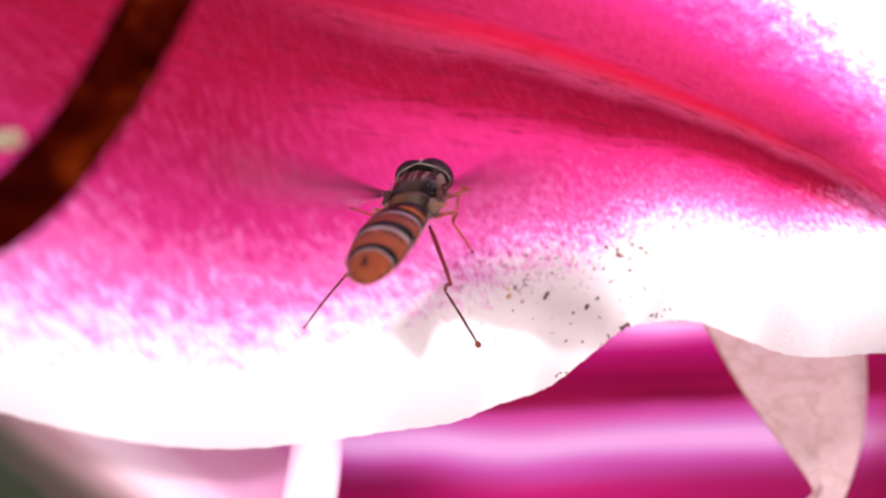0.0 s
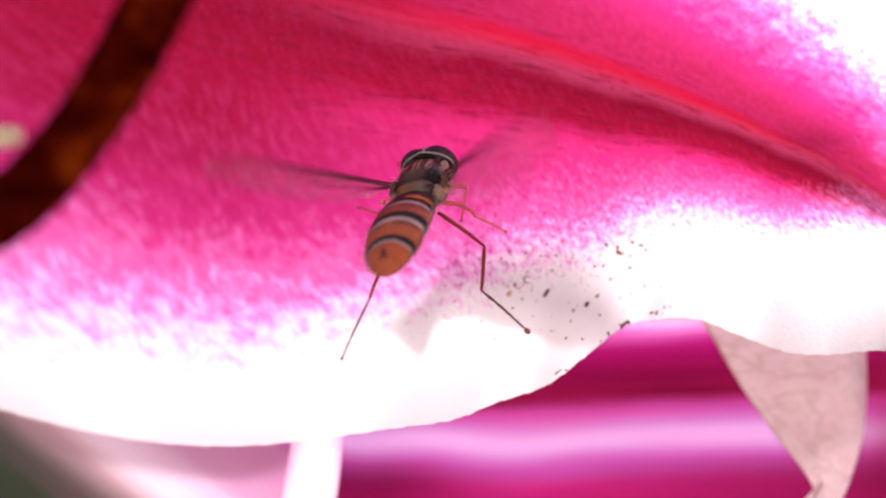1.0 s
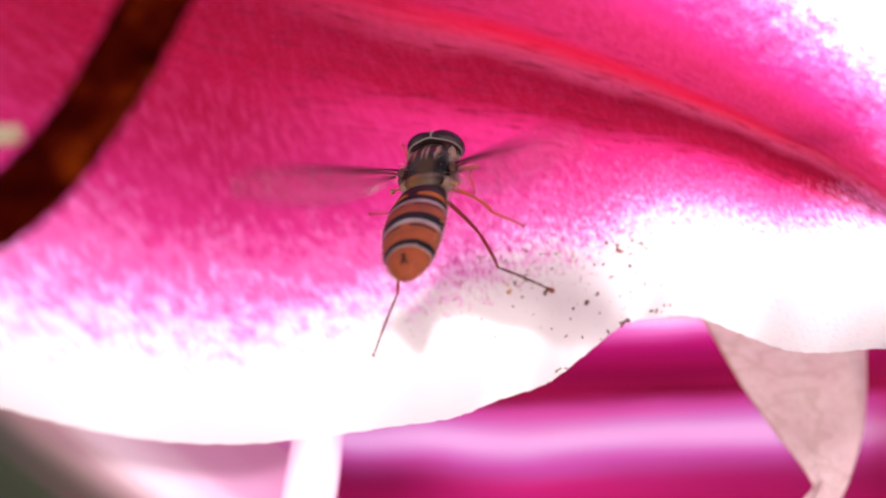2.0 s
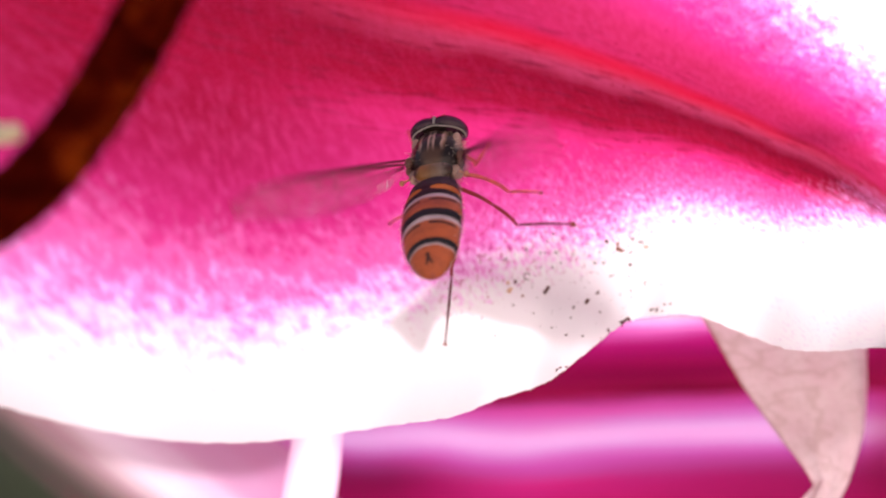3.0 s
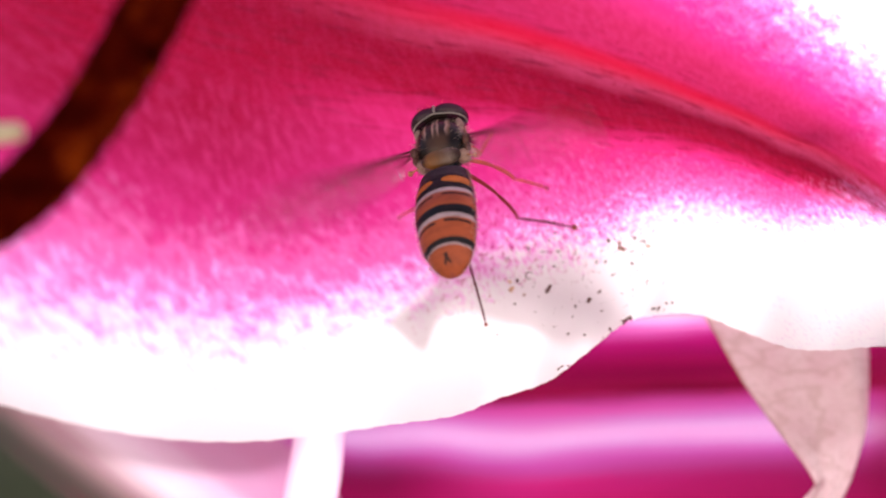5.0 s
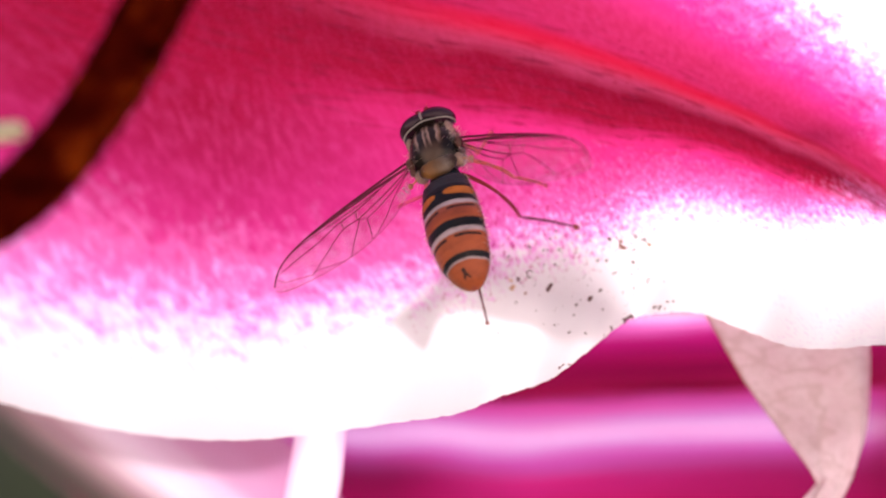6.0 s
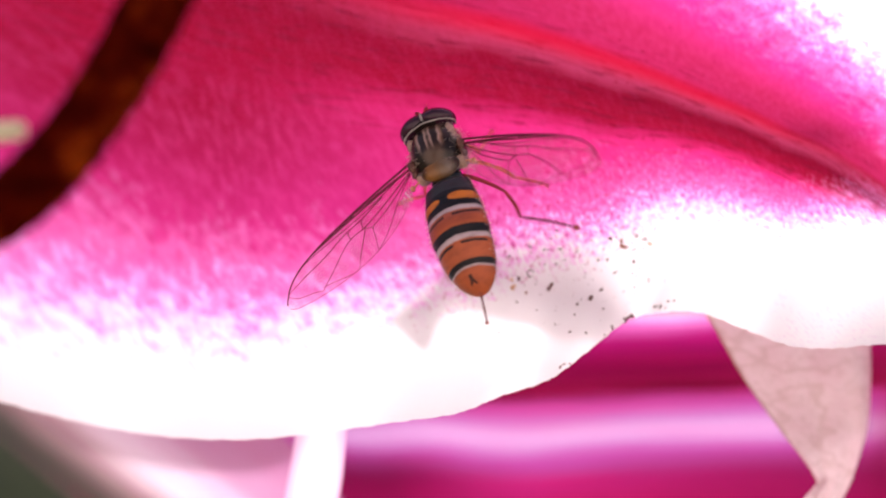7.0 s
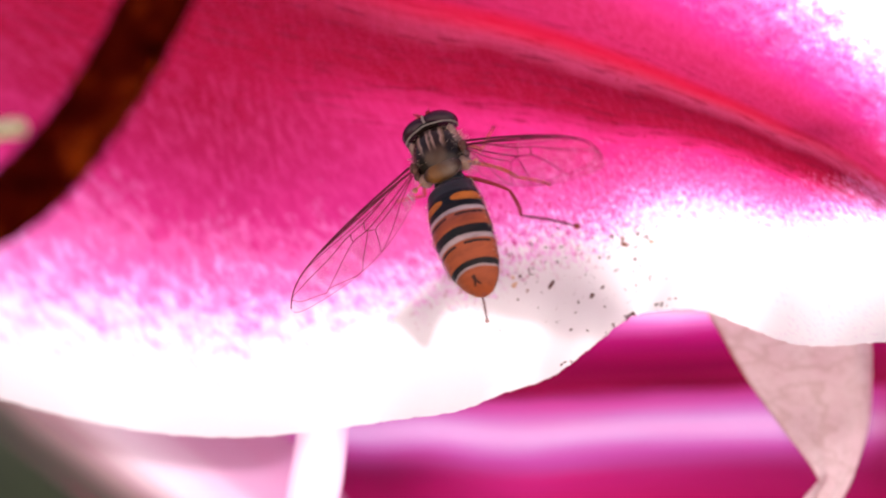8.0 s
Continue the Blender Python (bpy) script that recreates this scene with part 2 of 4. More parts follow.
def tepal(axis, widths, sideways, flute, rows=70, cols=41):
    """A tepal along an axis: its half widths, the direction of its breadth, and how far its sides are fluted."""
    t = np.linspace(0, 1, rows)
    spine = spline(axis, t)
    half = spline(np.array(widths, float)[:, None], t)[:, 0]
    cross = spline(sideways, t)
    cross /= np.linalg.norm(cross, axis=1)[:, None]
    tan = np.gradient(spine, axis=0)
    tan /= np.linalg.norm(tan, axis=1)[:, None]
    out = np.cross(tan, cross)
    v = np.linspace(-1, 1, cols)
    V = v[None, :]
    lift = flute(t[:, None], V)
    pts = spine[:, None] + half[:, None, None] * v[None, :, None] * cross[:, None] + lift[..., None] * out[:, None]
    return grid(pts)


def banded_material(name, stops, streaks=0.25, flush=0.0):
    """A tepal with stripes of colour along it; flush darkens it towards its ends."""
    n = Nodes(name)
    uv, along, across = n.uv()
    wander = n.noise(n.scaled(uv, 5, 3, 1), 1.0, 2.0, 0.5)
    vein = n.noise(n.scaled(uv, 4, 40, 1), 1.0, 4.0, 0.65)
    colour = n.ramp(n.math("ADD", n.math("ADD", across, n.math("MULTIPLY_ADD", wander, 0.10, -0.05)), n.math("MULTIPLY_ADD", vein, 0.10, -0.05)), stops)
    colour = n.mix(n.math("MULTIPLY", n.smooth(vein, 0.45, 0.7), streaks), colour, rgb(0.5, 0.01, 0.12))
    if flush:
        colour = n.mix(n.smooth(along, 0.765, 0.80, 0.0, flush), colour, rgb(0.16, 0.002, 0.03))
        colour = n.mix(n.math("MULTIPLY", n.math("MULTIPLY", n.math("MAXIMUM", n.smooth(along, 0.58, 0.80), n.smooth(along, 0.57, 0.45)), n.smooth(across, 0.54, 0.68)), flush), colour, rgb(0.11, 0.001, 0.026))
    normal = n.bump(vein, 0.3, 0.0002)
    return n.done(n.shade(0.45, n.principled(colour, 0.5, normal, Specular_IOR_Level=0.08), n.node("BsdfTranslucent", 0, Color=colour)))


def veined_material(name, base, vein_colour):
    """The pale underside of a tepal with a net of fine veins."""
    n = Nodes(name)
    uv, along, across = n.uv()
    warp = n.noise(n.scaled(uv, 8, 3, 1), 1.0, 3.0, 0.6)
    wave = n.noise(n.scaled(uv, 15, 2.2, 1), 1.0, 2.0, 0.5)
    second = n.noise(n.scaled(uv, 44, 5, 1), 1.0, 3.0, 0.6)
    net = n.smooth(n.math("ABSOLUTE", n.math("SUBTRACT", wave, 0.5)), 0.0, 0.045, 1.0, 0.0)
    net = n.math("MAXIMUM", net, n.smooth(n.math("ABSOLUTE", n.math("SUBTRACT", second, 0.52)), 0.0, 0.035, 0.8, 0.0))
    fine = n.noise(n.scaled(uv, 300, 200, 1), 1.0, 2.0, 0.6)
    colour = n.mix(n.smooth(warp, 0.3, 0.75), rgb(*base), rgb(base[0] * 0.92, base[1] * 0.82, base[2] * 0.86))
    colour = n.mix(n.math("MULTIPLY", net, 0.30), colour, rgb(*vein_colour))
    colour = n.mix(n.math("MULTIPLY", fine, 0.10), colour, rgb(*vein_colour))
    colour = n.mix(n.smooth(across, 0.035, 0.0, 0.0, 0.75), colour, rgb(0.30, 0.12, 0.07))
    colour = n.mix(n.smooth(across, 0.80, 0.97, 0.0, 0.55), colour, rgb(0.74, 0.36, 0.44))
    normal = n.bump(n.math("ADD", n.math("ADD", wave, second), fine), 0.5, 0.0003)
    return n.done(n.shade(0.20, n.principled(colour, 0.55, normal), n.node("BsdfTranslucent", 0, Color=colour)))


def anther_material():
    n = Nodes("anther")
    spot = n.spot()
    clump = n.math("ADD", n.math("MULTIPLY", n.noise(spot, 900.0, 4.0, 0.65), 0.45), n.math("MULTIPLY", n.noise(spot, 330.0, 3.0, 0.55), 0.55))
    grain = n.noise(spot, 9000.0, 2.0, 0.6)
    colour = n.ramp(clump, [(0.38, (0.008, 0.0004, 0.0005)), (0.47, (0.036, 0.0012, 0.0008)), (0.54, (0.09, 0.006, 0.001)), (0.62, (0.26, 0.036, 0.003))])
    colour = n.mix(n.math("MULTIPLY", grain, 0.4), colour, rgb(0.045, 0.004, 0.002))
    body = n.principled(colour, 0.9, n.bump(n.math("ADD", clump, grain), 0.8, 0.0002), Specular_IOR_Level=0.0)
    return n.done(n.shade(0.04, body, n.node("BsdfTranslucent", 0, Color=rgb(0.40, 0.07, 0.01))))


def filament_material():
    n = Nodes("filament")
    spot = n.spot()
    tone = n.noise(spot, 300.0, 3.0)
    colour = n.mix(tone, rgb(0.84, 0.80, 0.52), rgb(0.88, 0.84, 0.66))
    return n.done(n.shade(0.55, n.principled(colour, 0.45), n.node("BsdfTranslucent", 0, Color=colour)))


FILAMENT = filament_material()


def anther_mesh(path, material):
    """Two long pollen sacs side by side with a furrow between them."""
    t = np.linspace(0, 1, 90)
    spine = spline(path, t)
    tan = np.gradient(spine, axis=0)
    tan /= np.linalg.norm(tan, axis=1)[:, None]
    fore = np.array([0.0, -1.0, 0.0])
    rings = []
    for i in range(len(t)):
        side = np.cross(tan[i], fore)
        side /= np.linalg.norm(side)
        a = np.arange(28) / 28 * 2 * math.pi
        end = min(1.0, math.sqrt(max(0.0, 1 - (2 * t[i] - 1) ** 8)) + 0.02)
        r = 1.24 * end * (1 - 0.22 * np.exp(-(np.sin(a) - 1) ** 2 * 14) - 0.22 * np.exp(-(np.sin(a) + 1) ** 2 * 14))
        lumps = 1 + 0.05 * np.sin(7 * a + 40 * t[i]) * np.sin(60 * t[i] + a) + 0.03 * np.sin(95 * t[i] - 3 * a)
        rings.append(spine[i] + (r * lumps * np.cos(a))[:, None] * side + (0.8 * r * lumps * np.sin(a))[:, None] * np.cross(side, tan[i]))
    v, f, u = grid(np.array(rings), closed=True)
    n = len(v)
    f += [tuple(range(28)), tuple(range(n - 1, n - 29, -1))]
    return mesh_of("anther", v, f, material, u)


def ruled(low, high, rows=90, cols=25):
    """A sheet between two edges."""
    t = np.linspace(0, 1, rows)
    w = np.linspace(0, 1, cols)[None, :, None]
    return grid(spline(low, t)[:, None] * (1 - w) + spline(high, t)[:, None] * w)


# Edges of an unseen sheet, set so its shadow falls on the broad tepal.
SHADE_EDGES = ([(-36.3, 110.5, 47.2), (-22.4, 102.5, 36.1), (-13.4, 94.5, 25.6), (-7.0, 85.5, 10.5), (-3.2, 76.8, -1.1), (-1.8, 75.9, -2.2), (-0.2, 74.6, -3.3), (0.4, 74.8, -2.2), (1.0, 74.9, -1.3), (1.6, 74.9, -1.1), (2.6, 74.6, -1.1), (3.9, 74.2, -1.4), (5.4, 74.0, -1.8), (6.9, 73.6, -2.4), (8.5, 72.8, -2.8), (9.9, 72.8, -3.4), (11.8, 74.5, -3.2), (13.4, 78.2, 0.7), (14.9, 85.6, 8.9), (15.2, 90.0, 14.0), (15.1, 94.2, 19.0), (14.1, 96.3, 21.5)],
               [(-35.1, 114.5, 50.7), (-21.2, 106.5, 39.5), (-12.2, 98.5, 29.1), (-5.8, 89.5, 13.9), (-1.9, 80.8, 2.3), (-0.4, 79.1, 1.6), (1.4, 80.6, 3.9), (2.7, 82.5, 6.6), (4.2, 85.5, 10.2), (5.4, 87.5, 12.3), (6.9, 89.4, 14.3), (8.5, 90.3, 15.4), (10.2, 91.2, 16.5), (11.3, 92.2, 17.4), (12.0, 93.2, 18.4), (12.6, 94.2, 19.3), (13.1, 95.2, 20.2), (13.5, 96.2, 21.2), (13.8, 97.2, 22.0), (14.1, 98.3, 22.9), (14.3, 99.3, 23.9), (14.2, 99.3, 23.9)])


def build_flower():
    flower = tagged(new("lily_flower"), "pink and white lily blossom with wavy white margins", "flower")
    flower.matrix_world = Matrix.Translation(world_point((0, 0, 0)))
    part("tepal", mesh_of("tepal", *grid(PETAL_GRID)[:2], PETAL_MATERIAL, grid(PETAL_GRID)[2]), flower, "magenta tepal with a crimson midrib and ruffled white margin")

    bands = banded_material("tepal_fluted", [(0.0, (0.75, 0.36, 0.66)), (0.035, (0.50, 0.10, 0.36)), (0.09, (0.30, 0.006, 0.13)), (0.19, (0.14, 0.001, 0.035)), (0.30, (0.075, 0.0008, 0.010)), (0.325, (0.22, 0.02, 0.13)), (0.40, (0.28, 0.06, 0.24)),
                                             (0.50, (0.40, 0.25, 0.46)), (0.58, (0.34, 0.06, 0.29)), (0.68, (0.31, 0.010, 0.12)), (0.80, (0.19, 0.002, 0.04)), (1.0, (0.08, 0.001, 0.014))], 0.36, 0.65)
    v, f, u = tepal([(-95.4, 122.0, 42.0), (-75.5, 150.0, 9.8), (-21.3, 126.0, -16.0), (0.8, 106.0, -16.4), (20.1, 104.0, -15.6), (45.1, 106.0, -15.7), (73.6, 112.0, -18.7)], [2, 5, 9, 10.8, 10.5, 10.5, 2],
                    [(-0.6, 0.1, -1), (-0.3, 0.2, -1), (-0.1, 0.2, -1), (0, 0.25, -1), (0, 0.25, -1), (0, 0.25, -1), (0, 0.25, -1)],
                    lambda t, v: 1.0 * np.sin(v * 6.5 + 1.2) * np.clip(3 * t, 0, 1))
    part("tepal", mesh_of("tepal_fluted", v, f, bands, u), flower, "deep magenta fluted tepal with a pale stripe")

    paper = veined_material("tepal_back", (0.80, 0.62, 0.66), (0.36, 0.17, 0.13))
    # Its wide hidden stretch is placed to keep the visible part in shadow.
    v, f, u = tepal([(-93.8, 120.0, 45.7), (-26.1, 116.0, -2.1), (25.2, 91.0, 1.7), (22.1, 79.5, -1.4), (22.8, 77.6, -4.6), (23.75, 77.2, -8.2), (24.7, 77.0, -11.4), (25.1, 77.0, -14.4), (24.6, 77.3, -16.4), (24.2, 77.5, -18.7)], [2, 6, 9, 6.9, 5.8, 4.7, 3.3, 1.5, 1.0, 0.5],
                    [(0.3, 0, 1), (0.6, 0, 0.8), (0.9, 0.1, 0.3), (1, 0.12, 0.0), (1, 0.12, 0.0), (1, 0.12, 0), (1, 0.12, 0), (1, 0.1, 0), (1, 0.1, 0), (1, 0.1, 0)],
                    lambda t, v: -1.4 * np.clip(v - 0.55, 0, 1) ** 2 * 8 + 0.05 * np.sin(9 * v + 20 * t))
    part("tepal", mesh_of("tepal_back", v, f, paper, u), flower, "pale veined underside of a folded-back tepal")

    v, f, u = tepal([(24.2, 77.1, -14.2), (23.5, 76.8, -15.0), (22.7, 76.6, -16.0), (21.8, 76.4, -17.4)], [0.15, 0.30, 0.42, 0.3], [(0.7, 0.3, -0.6)] * 4, lambda t, v: 0.25 * v ** 2, 24, 9)
    part("tepal", mesh_of("tepal_curl", v, f, paper, u), flower, "pale curled lip of the folded-back tepal")

    strip = banded_material("tepal_pale", [(0.0, (0.72, 0.42, 0.66)), (0.16, (0.84, 0.68, 0.80)), (0.32, (0.88, 0.86, 0.87)), (0.68, (0.88, 0.86, 0.87)), (0.84, (0.84, 0.68, 0.80)), (1.0, (0.72, 0.42, 0.66))], 0.06)
    v, f, u = tepal([(-95.4, 122.0, 44.8), (-40.8, 112.0, 17.7), (-8.5, 84.0, -6.2), (-7.8, 79.0, -11.7), (-8.4, 78.0, -16.6), (-8.8, 78.0, -19.5)], [2, 4, 1.9, 1.65, 1.65, 0.4],
                    [(0.3, 0, 1), (0.8, 0, 0.6), (1, 0, 0), (1, 0, 0), (1, 0, 0), (1, 0, 0)], lambda t, v: 0.5 * v ** 2)
    part("tepal", mesh_of("tepal_pale", v, f, strip, u), flower, "narrow white tepal edge hanging behind")

    # Last stops run into the leaf's grey-green, painting a blurred edge into the colour.
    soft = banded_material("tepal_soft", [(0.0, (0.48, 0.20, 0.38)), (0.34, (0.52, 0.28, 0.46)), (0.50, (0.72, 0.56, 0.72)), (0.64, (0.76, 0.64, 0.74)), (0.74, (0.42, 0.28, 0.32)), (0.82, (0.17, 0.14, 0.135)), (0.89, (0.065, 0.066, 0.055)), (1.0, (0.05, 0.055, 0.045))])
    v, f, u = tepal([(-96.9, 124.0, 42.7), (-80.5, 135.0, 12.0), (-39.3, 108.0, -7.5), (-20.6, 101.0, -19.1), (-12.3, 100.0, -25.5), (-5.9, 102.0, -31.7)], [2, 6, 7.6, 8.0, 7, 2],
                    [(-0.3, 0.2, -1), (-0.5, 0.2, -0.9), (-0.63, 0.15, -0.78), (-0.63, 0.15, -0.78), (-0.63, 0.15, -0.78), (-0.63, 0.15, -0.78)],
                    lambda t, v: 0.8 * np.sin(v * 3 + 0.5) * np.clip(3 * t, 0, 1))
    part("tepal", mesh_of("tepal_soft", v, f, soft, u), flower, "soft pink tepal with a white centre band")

    rust = anther_material()
    stamen = part("stamen", mesh_of("filament", *tube([(-90.7, 116.0, 44.2), (-54.8, 84.0, 12.5), (-27.8, 58.0, 5.6), (-16.4, 47.2, 4.7)], [0.9, 0.85, 0.62, 0.36], 14, 40)[:2], FILAMENT), flower, "pale green filament carrying a rust-brown anther")
    path = [(-8.3, 46.0, 15.0), (-9.6, 46.5, 12.1), (-10.8, 46.5, 9.7), (-12.3, 46.5, 6.9), (-13.8, 46.0, 4.4), (-15.1, 45.5, 2.7), (-16.6, 45.0, 1.3), (-18.7, 45.0, 0.0)]
    part("anther", anther_mesh(path, rust), stamen, "dark rust-brown anther dusted with pollen")

    back = tepal_material("tepal_shading", [(0.0, 0.8), (0.2, 0.35), (1.0, 0.25)], through_share=0.36)
    v, f, u = ruled(*SHADE_EDGES)
    part("tepal", mesh_of("tepal_shading", v, f, back, u), flower, "unseen outer tepal, shaped to shade the broad one")

    return flower


def green_material(name, base, light):
    n = Nodes(name)
    spot = n.spot()
    broad, fine = n.noise(spot, 40.0, 4.0), n.noise(spot, 900.0, 3.0)
    colour = n.mix(n.smooth(broad, 0.3, 0.7), rgb(*base), rgb(*light))
    colour = n.mix(n.math("MULTIPLY", fine, 0.3), colour, rgb(base[0] * 0.5, base[1] * 0.5, base[2] * 0.5))
    return n.done(n.principled(colour, 0.5, n.bump(fine, 0.3, 0.0003)))


STEM_GREEN = green_material("stem", (0.045, 0.085, 0.03), (0.08, 0.13, 0.045))
LEAF_GREEN = green_material("leaf", (0.035, 0.05, 0.032), (0.06, 0.08, 0.05))


def build_plant():
    """The stem that carries the blossom, with its leaves."""
    plant = tagged(new("lily_plant"), "green upright lily stem with narrow leaves", "plant")
    plant.matrix_world = Matrix.Translation(world_point((0, 0, 0)))
    v, f, u = tube([(-100, 175, -900), (-103, 172, -500), (-104, 170, -120), (-104, 166, 20), (-101, 150, 52), (-92.5, 121, 42)], [5, 4.5, 4, 3.2, 2.6, 3.0], 14, 50)
    part("stem", mesh_of("stem", v, f, STEM_GREEN, u), plant)
    for k in range(6):
        a = k * 2.4
        top = np.array([-104 + 3 * math.cos(a), 171 + 3 * math.sin(a), -160 - 90.0 * k])
        out = np.array([math.cos(a), math.sin(a), 0.0])
        axis = [top, top + out * 40 + (0, 0, 22), top + out * 80 + (0, 0, 12), top + out * 110 + (0, 0, -20)]
        v, f, u = tepal(axis, [1.5, 8, 7, 0.4], [(-out[1], out[0], 0)] * 4, lambda t, v: 2.0 * v * v)
        part("leaf", mesh_of("leaf", v, f, LEAF_GREEN, u), plant)
    axis = [(-109.8, 176.0, -37.5), (-76.7, 168.0, -32.7), (-56.0, 160.0, -28.2), (-42.8, 158.0, -26.3), (-27.0, 160.0, -26.7)]
    v, f, u = tepal(axis, [1.5, 9, 12, 9, 0.5], [(-0.2, 0.4, -1)] * 5, lambda t, v: 2.0 * v * v)
    part("leaf", mesh_of("leaf", v, f, LEAF_GREEN, u), plant, "dull grey-green leaf with parallel veins")
    return plant


def build_ground():
    n = Nodes("garden_ground")
    spot = n.spot()
    broad, fine = n.noise(spot, 1.5, 5.0, 0.6), n.noise(spot, 60.0, 4.0, 0.7)
    colour = n.mix(n.smooth(broad, 0.35, 0.65), rgb(0.05, 0.06, 0.035), rgb(0.075, 0.085, 0.06))
    colour = n.mix(n.math("MULTIPLY", fine, 0.6), colour, rgb(0.03, 0.03, 0.02))
    material = n.done(n.principled(colour, 0.9, n.bump(fine, 0.8, 0.02)))
    k = 60
    r = np.concatenate([[0.0], np.geomspace(200, 4e6, 60)])
    a = np.arange(k) / k * 2 * math.pi
    pts = np.stack([r[:, None] * np.cos(a), r[:, None] * np.sin(a), 0 * a + 12 * np.sin(r[:, None] / 900 + 3 * a) * (r[:, None] > 500)], -1)
    v, f, u = grid(pts, closed=True)
    tagged(new("ground", mesh_of("ground", v, f, material, u)), "dull green garden ground", "ground", kind="structure")


def build_bounce_wall():
    """Unseen grey rendered wall behind the lens, added to bounce sunlight onto the blossom."""
    n = Nodes("render_coat")
    spot = n.spot()
    broad, fine = n.noise(spot, 1.2, 4.0, 0.6), n.noise(spot, 90.0, 4.0, 0.65)
    colour = n.mix(n.smooth(broad, 0.3, 0.7), rgb(0.50, 0.42, 0.40), rgb(0.56, 0.47, 0.45))
    colour = n.mix(n.math("MULTIPLY", fine, 0.2), colour, rgb(0.45, 0.39, 0.37))
    material = n.done(n.principled(colour, 0.9, n.bump(fine, 0.6, 0.004)))
    bm = bmesh.new()
    bmesh.ops.create_cube(bm, size=1.0, matrix=Matrix.Translation((0, -1.6, 0.80)) @ Matrix.Diagonal((9.0, 0.3, 1.7, 1.0)))
    bmesh.ops.bevel(bm, geom=bm.edges[:], offset=0.01, segments=2, affect="EDGES")
    me = bpy.data.meshes.new("bounce_wall")
    bm.to_mesh(me)
    bm.free()
    me.materials.append(material)
    tagged(new("bounce_wall", me), "unseen grey rendered wall added to bounce sunlight", "wall", kind="structure")


build_ground()
build_bounce_wall()
build_plant()
build_flower()


# ---- hoverfly ----
def abdomen_material():
    """Orange tergites with black bands, grey-pink crescents and a black mark at the tip. UV x runs from the waist to the tip."""
    n = Nodes("abdomen")
    uv, along, round_ = n.uv()
    turn = n.math("COSINE", n.math("MULTIPLY", n.math("SUBTRACT", round_, 0.25), 2 * math.pi))   # 1 on the midline of the back
    flat = n.math("SUBTRACT", 1.0, turn)
    wob = n.noise(n.scaled(uv, 14, 10, 1), 1.0, 2.0)
    x = n.math("ADD", along, n.math("MULTIPLY_ADD", wob, 0.014, -0.007))
    x = n.math("ADD", x, n.math("MULTIPLY", flat, -0.030))
    x = n.math("SUBTRACT", x, n.math("MULTIPLY", n.math("MINIMUM", n.math("SQRT", n.math("MAXIMUM", flat, 0.0)), 0.6), 0.022))      # bands peak on the midline
    x = n.math("MULTIPLY_ADD", x, 1.055, -0.055)
    orange, deep, black, grey = (0.43, 0.092, 0.030), (0.36, 0.080, 0.045), (0.003, 0.0025, 0.005), (0.48, 0.36, 0.38)
    dark = (0.03, 0.027, 0.034)
    stripes = n.ramp(x, [(0.0, dark), (0.075, black), (0.243, grey), (0.285, deep), (0.34, orange), (0.425, black),
                         (0.497, grey), (0.545, orange), (0.715, black), (0.765, grey), (0.78, orange), (0.97, deep)], constant=True)
    angle = n.math("DIVIDE", n.math("ARCCOSINE", turn), math.pi)
    oval = n.math("ADD", n.math("POWER", n.math("ABSOLUTE", n.math("DIVIDE", n.math("SUBTRACT", x, 0.150), 0.040)), 2.4),
                  n.math("POWER", n.math("ABSOLUTE", n.math("DIVIDE", n.math("SUBTRACT", angle, 0.285), 0.235)), 2.6))
    first = n.mix(n.smooth(oval, 0.85, 1.1), rgb(0.55, 0.15, 0.02), rgb(*black))
    stripes = n.mix(n.math("MULTIPLY", n.math("GREATER_THAN", x, 0.09), n.math("LESS_THAN", x, 0.205)), stripes, first)
    dash = n.math("MAXIMUM", n.smooth(n.math("ABSOLUTE", n.math("SUBTRACT", x, 0.313)), 0.009, 0.013, 1.0, 0.0), n.smooth(n.math("ABSOLUTE", n.math("SUBTRACT", x, 0.574)), 0.009, 0.013, 1.0, 0.0))
    dash = n.math("MULTIPLY", dash, n.math("MULTIPLY", n.math("LESS_THAN", turn, 0.988), n.smooth(turn, 0.28, 0.40)))
    stripes = n.mix(dash, stripes, rgb(*black))
    # the forked mark: a thin stem that parts into two feet
    lateral = n.math("SQRT", n.math("MULTIPLY", n.math("MAXIMUM", flat, 0.0), 2.0))
    foot = n.math("MULTIPLY", n.math("MAXIMUM", n.math("SUBTRACT", x, 0.872), 0.0), 4.2)
    gap = n.math("ABSOLUTE", n.math("SUBTRACT", lateral, foot))
    mark = n.math("MULTIPLY", n.smooth(gap, 0.06, 0.13, 1.0, 0.0), n.math("MULTIPLY", n.smooth(x, 0.825, 0.84), n.smooth(x, 0.925, 0.905)))
    stripes = n.mix(n.math("MULTIPLY", mark, 0.9), stripes, rgb(*black))
    flush = n.math("MULTIPLY", n.smooth(n.math("ABSOLUTE", n.math("SUBTRACT", x, 0.36)), 0.02, 0.06, 1.0, 0.0), n.smooth(turn, 0.2, 0.8))
    stripes = n.mix(n.math("MULTIPLY", flush, n.math("MULTIPLY", n.math("LESS_THAN", x, 0.425), 0.5)), stripes, rgb(0.24, 0.035, 0.022))
    fine = n.noise(n.scaled(uv, 120, 160, 1), 1.0, 3.0, 0.6)
    colour = n.mix(n.math("MULTIPLY", n.smooth(n.noise(n.scaled(uv, 22, 9, 1), 1.0, 3.0, 0.6), 0.4, 0.75), 0.55), stripes, n.mix(0.6, stripes, rgb(0.04, 0.01, 0.01)))
